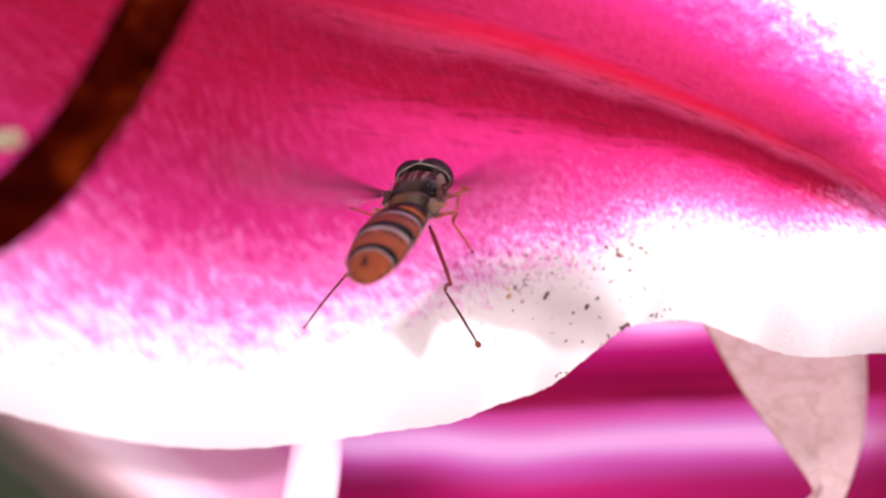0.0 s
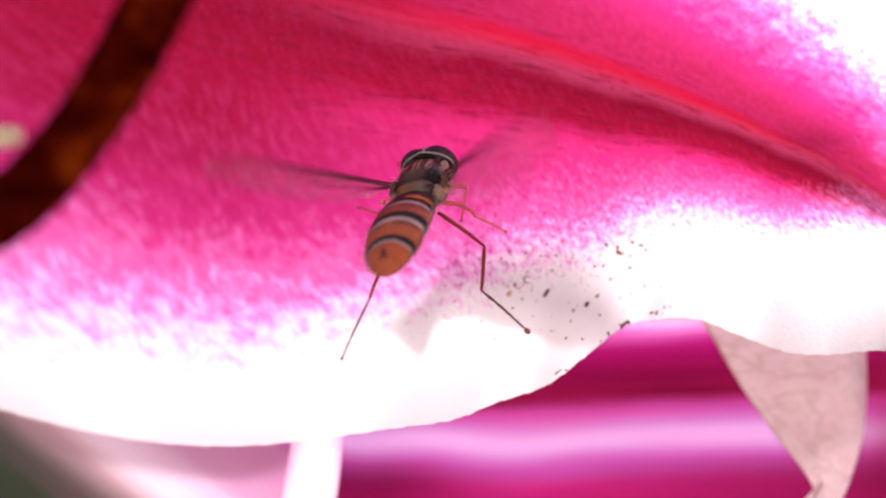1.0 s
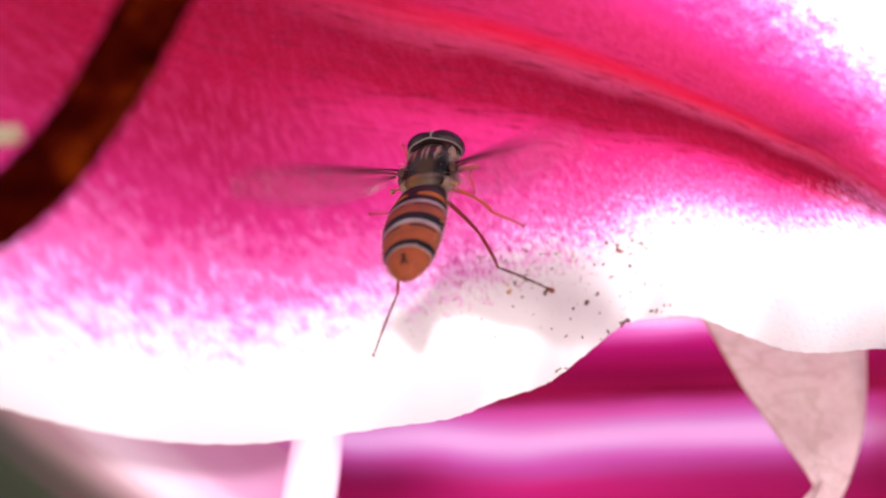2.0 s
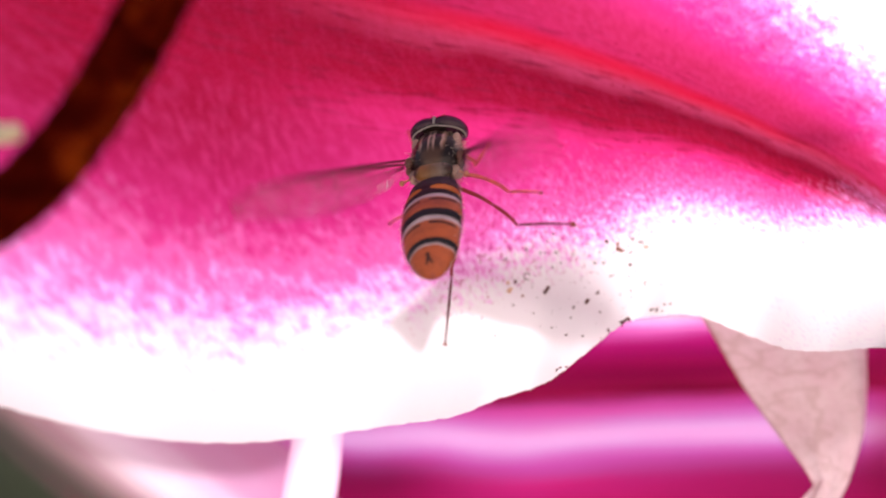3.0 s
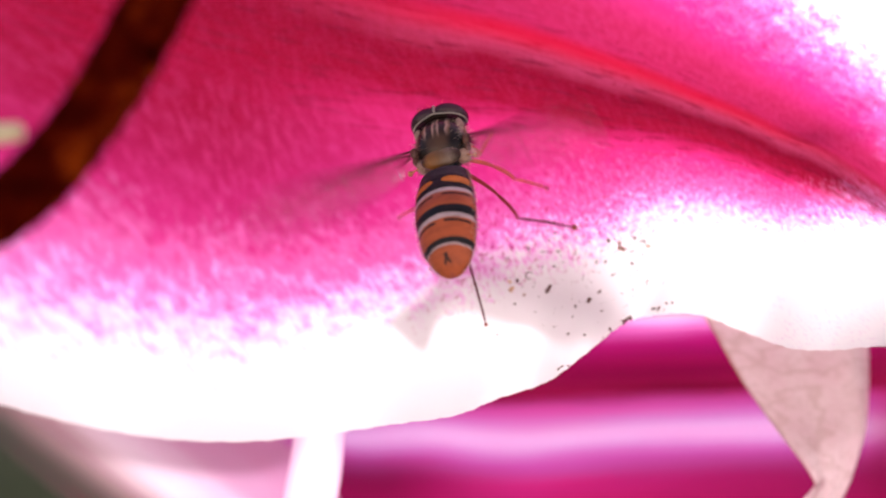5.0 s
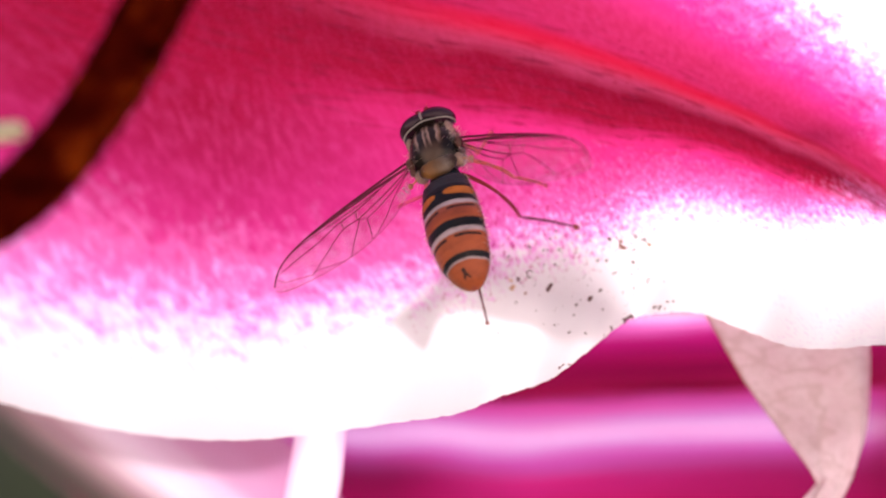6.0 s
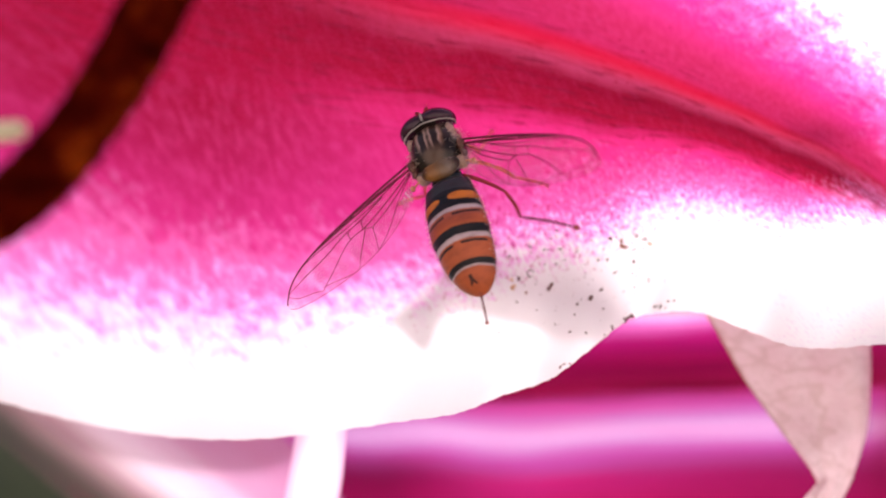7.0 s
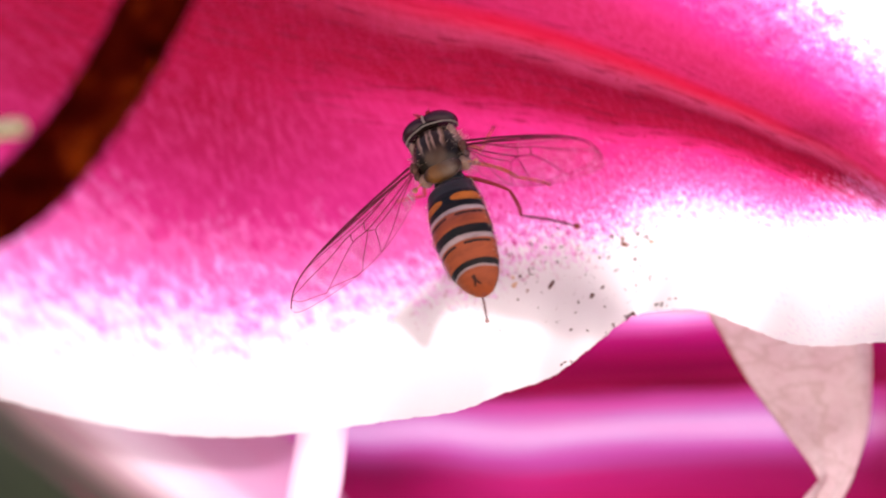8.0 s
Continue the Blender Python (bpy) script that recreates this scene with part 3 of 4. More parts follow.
    return n.done(n.principled(colour, 0.42, n.bump(n.math("ADD", fine, n.math("MULTIPLY", n.smooth(n.math("FRACT", n.math("MULTIPLY", along, 5.2)), 0.85, 1.0), 2.0)), 0.5, 0.00004), Specular_IOR_Level=0.30))


def thorax_material():
    n = Nodes("thorax")
    spot = n.spot()
    s = n.tree.nodes.new("ShaderNodeSeparateXYZ")
    n.tree.links.new(spot, s.inputs[0])
    side = n.math("ABSOLUTE", s.outputs[0])
    fine = n.noise(spot, 7000.0, 3.0, 0.6)
    x = n.math("ADD", n.math("MULTIPLY", side, 1000.0), n.math("MULTIPLY_ADD", n.noise(spot, 1500.0, 2.0), 0.25, -0.12))
    dark, dust = (0.020, 0.007, 0.005), (0.42, 0.25, 0.20)
    bands = n.ramp(n.math("MULTIPLY", x, 0.5), [(0.0, dark), (0.03, (0.16, 0.09, 0.07)), (0.085, dust), (0.12, dark), (0.26, dark), (0.31, dust), (0.37, (0.20, 0.10, 0.06)), (0.41, dark), (0.56, dark), (0.64, (0.24, 0.16, 0.12))])
    fade = n.smooth(s.outputs[1], 0.0003, 0.0010)
    # A paler patch on the rear back paints a highlight into the colour.
    sheen = n.math("ADD", n.math("POWER", n.math("MULTIPLY", s.outputs[0], 1300.0), 2.0), n.math("POWER", n.math("MULTIPLY_ADD", s.outputs[1], 1250.0, -0.25), 2.0))
    rear = n.mix(n.smooth(n.math("ADD", sheen, n.math("MULTIPLY_ADD", n.noise(spot, 1800.0, 3.0), 0.8, -0.4)), 0.25, 1.0), rgb(0.075, 0.036, 0.020), rgb(0.012, 0.005, 0.003))
    colour = n.mix(fade, rear, bands)
    colour = n.mix(n.math("MULTIPLY", fine, 0.2), colour, rgb(0.02, 0.012, 0.008))
    return n.done(n.principled(colour, 0.3, n.bump(fine, 0.4, 0.00004), Specular_IOR_Level=0.2, Coat_Weight=0.28, Coat_Roughness=0.08))


def scutellum_material():
    """Waxy shield: amber left, grey highlight painted into the right half, dark hind rim."""
    n = Nodes("scutellum")
    spot = n.spot()
    s = n.tree.nodes.new("ShaderNodeSeparateXYZ")
    n.tree.links.new(spot, s.inputs[0])
    fine = n.noise(spot, 3000.0, 3.0, 0.6)
    x = n.math("ADD", n.math("MULTIPLY", s.outputs[0], 450.0), n.math("MULTIPLY_ADD", fine, 0.3, 0.35))
    colour = n.ramp(x, [(0.02, (0.05, 0.016, 0.005)), (0.22, (0.22, 0.085, 0.018)), (0.5, (0.15, 0.075, 0.032)), (0.75, (0.16, 0.11, 0.085)), (0.95, (0.035, 0.012, 0.006))])
    colour = n.mix(n.smooth(s.outputs[1], -0.0011, -0.0014), colour, rgb(0.03, 0.014, 0.007))
    return n.done(n.principled(colour, 0.28, n.bump(fine, 0.3, 0.00004), Specular_IOR_Level=0.15, Coat_Weight=0.4, Coat_Roughness=0.12))


def plain_material(name, colour, rough, vary=0.3, scale=5000.0, through_share=0.0, **more):
    n = Nodes(name)
    spot = n.spot()
    tone = n.noise(spot, scale, 3.0, 0.6)
    c = n.mix(n.math("MULTIPLY", tone, vary), rgb(*colour), rgb(*[k * 0.4 for k in colour]))
    shader = n.principled(c, rough, n.bump(tone, 0.25, 0.00003), **more)
    if through_share:
        shader = n.shade(through_share, shader, n.node("BsdfTranslucent", 0, Color=c))
    return n.done(shader)


def eye_material():
    n = Nodes("compound_eye")
    spot = n.spot()
    cells = n.node("TexVoronoi", 0, Vector=spot, Scale=14000.0)
    tone = n.noise(spot, 900.0, 2.0)
    colour = n.mix(tone, rgb(0.022, 0.006, 0.014), rgb(0.045, 0.010, 0.022))
    return n.done(n.principled(colour, 0.2, n.bump(cells, 0.25, 0.00002), Specular_IOR_Level=0.35))


def membrane_material():
    """Clear wing skin with a faint brownish sheen."""
    n = Nodes("wing_membrane")
    spot = n.spot()
    crease = n.noise(spot, 900.0, 3.0, 0.6)
    clear = n.node("BsdfTransparent", 0, Color=rgb(0.93, 0.88, 0.89))
    gloss = n.principled(rgb(0.62, 0.52, 0.54), 0.2, n.bump(crease, 0.6, 0.0002), Specular_IOR_Level=0.8)
    return n.done(n.shade(n.smooth(crease, 0.3, 0.8, 0.04, 0.17), clear, gloss))


def stigma_material():
    """The smoky cell behind the wing's leading edge."""
    n = Nodes("wing_stigma")
    tone = n.noise(n.spot(), 1500.0, 3.0, 0.6)
    smoke = n.principled(rgb(0.10, 0.03, 0.035), 0.4, Specular_IOR_Level=0.4)
    return n.done(n.shade(n.smooth(tone, 0.3, 0.7, 0.45, 0.75), n.node("BsdfTransparent", 0, Color=rgb(0.85, 0.7, 0.7)), smoke))


def alula_material():
    """The milky pleats behind the wing root."""
    n = Nodes("alula")
    spot = n.spot()
    pleat = n.noise(n.scaled(spot, 4000, 900, 900), 1.0, 2.0, 0.5)
    milk = n.principled(rgb(0.85, 0.78, 0.78), 0.25, n.bump(pleat, 0.8, 0.0003), Specular_IOR_Level=0.8)
    return n.done(n.shade(n.smooth(pleat, 0.35, 0.75, 0.03, 0.35), n.node("BsdfTransparent", 0, Color=rgb(0.95, 0.9, 0.9)), milk))


ABDOMEN, THORAX, EYES, MEMBRANE = abdomen_material(), thorax_material(), eye_material(), membrane_material()
VEIN = plain_material("wing_vein", (0.13, 0.016, 0.032), 0.6, Specular_IOR_Level=0.15)
SCUTELLUM = scutellum_material()
LEG_AMBER = plain_material("leg_amber", (0.85, 0.23, 0.15), 0.4, 0.3, through_share=0.45, Specular_IOR_Level=0.1)
LEG_BROWN = plain_material("leg_brown", (0.44, 0.055, 0.06), 0.45, 0.5, through_share=0.25, Specular_IOR_Level=0.1)
LEG_DARK = plain_material("leg_dark", (0.16, 0.045, 0.05), 0.5, 0.5, Specular_IOR_Level=0.12)
DARK = plain_material("dark_cuticle", (0.012, 0.006, 0.005), 0.4, Specular_IOR_Level=0.08)
GLOSS = plain_material("waist_cuticle", (0.008, 0.008, 0.011), 0.3, Specular_IOR_Level=0.2, Coat_Weight=0.4, Coat_Roughness=0.15)
FACE = plain_material("face_dust", (0.34, 0.28, 0.25), 0.6)
HAIR = plain_material("hair", (0.72, 0.55, 0.42), 0.6, through_share=0.3)
FLANK = plain_material("side_plate", (0.42, 0.25, 0.19), 0.5, 0.7, 3000.0)
ALULA = alula_material()
HINGE = plain_material("wing_hinge", (0.12, 0.045, 0.032), 0.4, Specular_IOR_Level=0.3)
PAD = plain_material("foot_pad", (0.30, 0.05, 0.025), 0.6, 0.4)
STIGMA = stigma_material()
KNOB = plain_material("halter_knob", (0.75, 0.36, 0.16), 0.5, through_share=0.3)

WING_LENGTH = 10.0


def lead(f):
    return 0.26 + 0.28 * np.sin(np.pi * f) - 1.15 * f ** 11


def trail(f):
    return -(0.12 + 0.30 * f ** 2 + 0.47 * f ** 8 + 2.05 * np.abs(np.sin(np.pi * f ** 0.92)) ** 0.6)


def wing_point(f, c, sign):
    """A point of the wing: f from hinge to tip, c from the leading edge to the trailing edge."""
    y = lead(f) * (1 - c) + trail(f) * c
    return np.array([sign * f * WING_LENGTH, y, 0.10 * np.sin(c * 9) * f + 0.25 * f ** 2 * (1 - c)])


def wing_meshes(sign):
    fs = 1 - (1 - np.linspace(0, 1, 56)) ** 1.8
    rows = np.array([[wing_point(f, c, sign) for c in np.linspace(0, 1, 15)] for f in fs])
    skin = mesh_of("wing", *grid(rows)[:2], MEMBRANE)
    # each vein: places as f and millimetres behind the wing's axis; thickness at root and end
    edge = [(f, -lead(f)) for f in (0, 0.12, 0.25, 0.4, 0.55, 0.7, 0.82, 0.91, 0.97, 0.995)]
    rim = [(f, -trail(f)) for f in (0.998, 0.98, 0.94, 0.88, 0.8, 0.7, 0.6, 0.5, 0.42, 0.34, 0.26, 0.18)]
    lines = [(edge, 0.085, 0.04),                                                                           # costa
             ([(0, 0.0), (0.2, -0.26), (0.38, -0.42), (0.50, -0.50)], 0.07, 0.035),                         # subcosta
             ([(0, 0.02), (0.2, -0.18), (0.45, -0.32), (0.65, -0.42), (0.83, -0.52)], 0.075, 0.04),         # radius
             ([(0.12, -0.05), (0.30, -0.02), (0.5, -0.12), (0.72, -0.30), (0.86, -0.25), (0.945, -0.02)], 0.042, 0.028),
             ([(0.22, 0.02), (0.38, 0.14), (0.52, 0.10), (0.66, 0.24), (0.80, 0.26), (0.90, 0.34), (0.975, 0.42)], 0.046, 0.028),
             ([(0.02, 0.12), (0.2, 0.40), (0.34, 0.56), (0.42, 0.60), (0.50, 0.52), (0.60, 0.78), (0.70, 1.20), (0.77, 1.50), (0.80, 1.62)], 0.05, 0.026),      # media
             ([(0.80, 1.62), (0.83, 1.42), (0.89, 1.08), (0.94, 0.74), (0.965, 0.44)], 0.028, 0.024),         # outer loop
             ([(0.40, 0.60), (0.46, 1.10), (0.53, 1.70), (0.59, 2.20), (0.66, 2.00), (0.74, 1.66), (0.79, 1.50)], 0.036, 0.022),
             ([(0.02, 0.20), (0.177, 0.62), (0.30, 0.84), (0.371, 0.94), (0.40, 1.50), (0.439, 2.20)], 0.046, 0.024),
             ([(0.02, 0.24), (0.10, 0.56), (0.20, 1.05), (0.29, 1.60), (0.38, 2.02), (0.439, 2.20)], 0.036, 0.020),
             ([(0.388, 0.12), (0.405, 0.34), (0.417, 0.58)], 0.045, 0.04),                                   # cross veins
             ([(0.371, 0.94), (0.395, 0.76), (0.417, 0.60)], 0.036, 0.036),
             ([(0.485, 0.10), (0.50, 0.30), (0.505, 0.52)], 0.045, 0.036),
             (rim, 0.026, 0.020)]
    veins = []

    def at(f, y):
        f = min(max(f, 0.0), 1.0)
        return wing_point(f, min(max((lead(f) + y) / (lead(f) - trail(f)), 0.0), 1.0), sign)

    for way, a, b in lines:
        q = spline(np.array(way, float), np.linspace(0, 1, 34))
        v, f, u = tube([at(f, y) for f, y in q], np.linspace(a, b, 34) * (0.85 if a > 0.06 else 0.68), 6)
        veins.append(mesh_of("wing_vein", v, f, VEIN))
    t = np.linspace(0.40, 0.84, 26)
    back = -0.30 - 0.50 * (t - 0.45)
    patch = np.array([[at(f, -lead(f) * (1 - w) + y * w) + (0, 0, 0.012) for w in np.linspace(0.06, 1, 4)] for f, y in zip(t, back)])
    return skin, veins, mesh_of("wing_stigma", *grid(patch)[:2], STIGMA)


# hips in the fly's own space, the lengths of thigh, shin and foot, and which materials they wear
LEGS = {
    "hind_right": ((0.7, -0.7, -1.0), (3.4, 3.3, 3.4), (LEG_BROWN, LEG_BROWN, LEG_DARK)),
    "hind_left": ((-0.7, -0.7, -1.0), (3.7, 3.8, 3.9), (LEG_BROWN, LEG_BROWN, LEG_DARK)),
    "middle_right": ((0.8, 0.2, -1.1), (2.8, 2.5, 2.2), (LEG_AMBER, LEG_AMBER, LEG_AMBER)),
    "middle_left": ((-0.8, 0.2, -1.1), (2.8, 2.5, 2.2), (LEG_AMBER, LEG_AMBER, LEG_AMBER)),
    "front_right": ((0.7, 1.4, -1.0), (2.4, 2.3, 2.0), (LEG_AMBER, LEG_AMBER, LEG_AMBER)),
    "front_left": ((-0.7, 1.4, -1.0), (2.4, 2.3, 2.0), (LEG_AMBER, LEG_AMBER, LEG_AMBER)),
}


def limb_mesh(name, length, a, b, material, spines=0, joints=0):
    """One limb piece along +x from its joint."""
    t = np.linspace(0, 1, 14)
    r = np.interp(t, [0, 0.15, 0.55, 0.9, 1], [a * 0.7, a, (a + b) * 0.52, b, b * 0.8])
    if joints:
        r = r * (1 - 0.25 * np.abs(np.sin(np.pi * joints * t)) ** 8)
    pieces = [tube(np.stack([t * length, 0 * t, 0.05 * length * np.sin(np.pi * t)], -1), r, 8)]
    rng = random.Random(len(name) * 7 + int(length * 10))
    for _ in range(spines):
        x, g = rng.uniform(0.1, 0.95) * length, rng.uniform(0, 2 * math.pi)
        d = np.array([0.12, 0.16 * math.cos(g), 0.16 * math.sin(g)])
        base = np.array([x, 0, 0.05 * length * math.sin(np.pi * x / length)])
        pieces.append(tube([base, base + d], [0.018, 0.004], 3))
    if joints:
        for s in (-1, 1):
            pieces.append(tube([(length, 0, 0), (length + 0.12, s * 0.10, -0.03), (length + 0.18, s * 0.12, -0.12)], [0.05, 0.04, 0.01], 5))
    return mesh_of(name, *joined(pieces)[:2], material)


def build_fly():
    fly = tagged(new("hoverfly"), "small hoverfly with orange and black banded abdomen, on the petal", "insect")
    # abdomen: a soft body under five overlapping back plates
    def rings(a, b, rows, low, high, cols, swell):
        t = np.linspace(a, b, rows)
        half = 1.68 * np.clip(np.sin(np.pi * np.clip(0.20 + 0.70 * t, 0, 1)), 0, 1) ** 0.6 * (0.72 + 0.28 * np.clip(t / 0.045, 0, 1))
        half = half * np.sqrt(np.clip(1 - ((t - 0.72) / 0.28).clip(0) ** 3.2, 0, 1)) * np.interp(t, [a, b], swell) + 0.01
        g = np.linspace(low, high, cols)
        arch = 0.28 + 0.20 * np.sin(np.pi * t) - 0.45 * t ** 2
        pts = np.stack([half[:, None] * np.cos(g), (-0.15 - 6.65 * t)[:, None] + 0 * g, arch[:, None] + 0.62 * half[:, None] * np.where(np.sin(g) > 0, np.sin(g), 0.8 * np.sin(g))], -1)
        uvs = [(x, y / (2 * math.pi)) for x in t for y in g]
        return pts, uvs

    pts, u = rings(0, 1, 50, 0, 2 * math.pi * 39 / 40, 40, (0.96, 0.96))
    v, f, _ = grid(pts, closed=True)
    f += [tuple(range(39, -1, -1)), tuple(range(len(v) - 40, len(v)))]
    moving = {"abdomen": part("abdomen", mesh_of("abdomen", v, f, ABDOMEN, u), fly, "orange abdomen with black and grey cross bands")}
    for a, b in ((0.0, 0.085), (0.08, 0.258), (0.25, 0.518), (0.51, 0.792), (0.785, 0.999)):
        pts, u = rings(a, b, 18, -0.45, math.pi + 0.45, 40, (0.970, 1.005))
        v, f, _ = grid(pts)
        part("tergite", mesh_of("tergite", v, f, ABDOMEN, u), moving["abdomen"])
    rng = random.Random(9)
    fuzz = []
    for _ in range(420):
        x, side = rng.uniform(0.03, 0.97), rng.choice((0.0, math.pi))
        base = rings(x, x, 1, side + rng.gauss(0.0, 0.13), side, 2, (1, 1))[0][0, 0]
        out = np.array([math.copysign(rng.uniform(0.5, 1), base[0]), rng.uniform(-0.9, 0.1), rng.uniform(-0.2, 0.5)])
        fuzz.append(tube([base, base + out * rng.uniform(0.10, 0.26)], [0.016, 0.004], 3))
    tagged(part("hair", mesh_of("abdomen_hair", *joined(fuzz)[:2], HAIR), moving["abdomen"], "short pale hairs along the sides"), kind="stuff")
    v, f, u = joined([blob(0.9, 0.55, 0.62, (0, -1.1, 0.0), 14, 20)])
    part("waist", mesh_of("waist", v, f, GLOSS), fly)
    # thorax
    part("thorax", mesh_of("thorax", *blob(1.52, 1.64, 1.22, (0, 0.66, 0), 30, 40, 0.9)[:2], THORAX), fly, "bronze-grey thorax with pale lengthwise stripes")
    part("scutellum", mesh_of("scutellum", *blob(1.14, 0.60, 0.44, (0, -0.62, 0.64), 20, 28, 0.95)[:2], SCUTELLUM), fly, "dull yellow-brown scutellum")
    # head: a dark hollowed back, two large eyes and a pale rim between them
    head = part("head", mesh_of("head", *joined([blob(1.46, 0.34, 1.08, (0, 2.66, -0.08), 18, 28), blob(0.45, 0.5, 0.6, (0, 3.05, -0.4), 12, 16), blob(0.55, 0.42, 0.86, (0, 2.95, -0.02), 12, 16)])[:2], DARK), fly, "", pose(0, -0.46 * MM, 0.05 * MM))
    for s in (-1, 1):
        v, f, u = blob(1.06, 0.60, 1.10, (0, 0, 0), 26, 34)
        part("compound_eye", mesh_of("compound_eye", v, f, EYES), head, "dark red-brown compound eye", pose(s * 0.62 * MM, 2.94 * MM, -0.05 * MM, 0, 0, -s * 13))
        v, f, u = joined([tube([(s * 0.14, 3.3, 0.1), (s * 0.2, 3.6, 0.22), (s * 0.34, 3.8, 0.12)], [0.10, 0.15, 0.09], 8, 10), tube([(s * 0.24, 3.6, 0.25), (s * 0.5, 3.9, 0.5)], [0.025, 0.01], 4)])
        part("antenna", mesh_of("antenna", v, f, LEG_BROWN), head)
        v, f, u = joined([tube([(s * 1.25, -0.55, 0.35), (s * 1.75, -0.85, 0.45)], [0.06, 0.05], 6), blob(0.14, 0.17, 0.13, (s * 1.86, -0.9, 0.47), 10, 12)])
        part("halter", mesh_of("halter", v, f, KNOB), fly, "pale yellow club-shaped balancer")
        v, f, u = joined([blob(0.24, 0.36, 0.22, (s * 1.5, 0.3, 0.52), 10, 14), blob(0.2, 0.28, 0.2, (s * 1.5, -0.15, 0.4), 8, 12)])
        part("wing_base", mesh_of("wing_base", v, f, HINGE), fly)
        v, f, u = joined([blob(0.42, 0.4, 0.45, (s * 1.15, -0.5, 0.15), 10, 14), blob(0.27, 0.48, 0.32, (s * 1.16, 1.42, 0.36), 12, 16)])
        part("side_plate", mesh_of("side_plate", v, f, FLANK), fly, "pale dusted side plate")
    ring = [(1.54 * math.cos(g), 2.45 + 0.10 * math.sin(g), 1.06 * math.sin(g) - 0.06 + 0.10 * math.exp(-((g - math.pi / 2) / 0.25) ** 2)) for g in np.linspace(-0.25, math.pi + 0.25, 40)]
    part("eye_rim", mesh_of("eye_rim", *tube(ring, [0.046] * 40, 6)[:2], FACE), head, "pale dusted rim behind the eyes")
    v, f, u = blob(0.10, 0.34, 0.30, (0, 3.06, 0.70), 12, 14)
    part("frons", mesh_of("frons", v, f, FACE), head, "pale dusted wedge between the eyes")
    rng = random.Random(5)
    hairs = []
    for _ in range(700):
        g, h = rng.choice((0.0, math.pi)) + rng.gauss(0, 0.42), rng.uniform(-1.4, 1.5)
        k = math.sqrt(max(0.05, 1 - (h / 1.62) ** 2)) ** 0.8
        base = np.array([1.5 * k * math.cos(g), h + 0.62, 1.22 * k * math.sin(g)])
        out = base / np.linalg.norm(base) + np.array([rng.uniform(-0.4, 0.4), -0.5 + rng.uniform(-0.4, 0.2), rng.uniform(-0.3, 0.3)])
        hairs.append(tube([base, base + out * rng.uniform(0.12, 0.30 if math.sin(g) > 0.6 else 0.48)], [0.011, 0.003], 3))
    part("hair", mesh_of("hair", *joined(hairs)[:2], HAIR), fly, "short yellowish hairs")["kind"] = "stuff"
    for name, s in (("right", 1), ("left", -1)):
        skin, veins, stigma = wing_meshes(s)
        moving["wing_" + name] = part("wing", skin, fly, "clear veined wing, spread")
        for vein in veins:
            part("wing_vein", vein, moving["wing_" + name])
        part("wing_stigma", stigma, moving["wing_" + name], "smoky brown cell along the leading edge")
        fan = np.array([[(s * (0.75 + 0.95 * b + 0.25 * a), -0.80 - 0.25 * b - (0.45 + 0.5 * math.sin(2.6 * b + 0.3)) * a, 0.12 + 0.25 * math.sin(3 * b) * a) for b in np.linspace(0, 1, 9)] for a in np.linspace(0, 1, 7)])
        part("alula", mesh_of("alula", *grid(fan)[:2], ALULA), moving["wing_" + name], "whitish pleated lobe at the wing root")
    for name, (hip, sizes, dress) in LEGS.items():
        foot = part("tarsus", limb_mesh("tarsus", sizes[2], 0.085, 0.06, dress[2], 16, 5), fly)
        part("foot_pad", mesh_of("foot_pad", *blob(*((0.21, 0.17, 0.13) if name == "hind_right" else (0.12, 0.10, 0.08)), (sizes[2] + 0.06, 0, -0.02), 8, 10)[:2], PAD), foot, "rust-red foot pad")
        moving[name] = (part("femur", limb_mesh("femur", sizes[0], 0.125, 0.095, dress[0], 20), fly),
                        part("tibia", limb_mesh("tibia", sizes[1], 0.11, 0.09, dress[1], 24), fly),
                        foot)
    return fly, moving


# ---- the fly's way: seconds; thorax x, y, z about the lens; heading, pitch, roll ----
BODY = [
    (0.0, -1.22, 64.50, 2.97, -17.9, 47.9, -28.9),
    (0.5, -1.13, 64.80, 3.22, -20.7, 47.7, -32.3),
    (1.0, -0.89, 65.20, 3.49, -15.7, 47.1, -33.3),
    (1.5, -0.65, 65.60, 3.77, -13.9, 41.4, -29.1),
    (3.0, -0.03, 66.40, 4.67, -2.8, 28.6, -21.8),
    (3.5, 0.19, 66.50, 5.10, 1.5, 35.4, -19.1),
    (4.0, 0.24, 66.50, 5.42, 0.9, 36.3, -17.2),
    (4.5, 0.33, 66.50, 5.49, 1.3, 35.7, -16.9),
    (6.0, -0.08, 66.50, 4.93, 17.7, 24.9, -16.1),
    (6.5, -0.02, 66.50, 4.85, 19.2, 22.5, -14.3),
    (7.0, -0.03, 66.50, 4.81, 19.3, 21.8, -14.2),
    (7.5, -0.01, 66.50, 4.70, 19.4, 22.6, -14.3),
    (8.0, 0.02, 66.50, 4.58, 19.8, 24.0, -13.5),

]


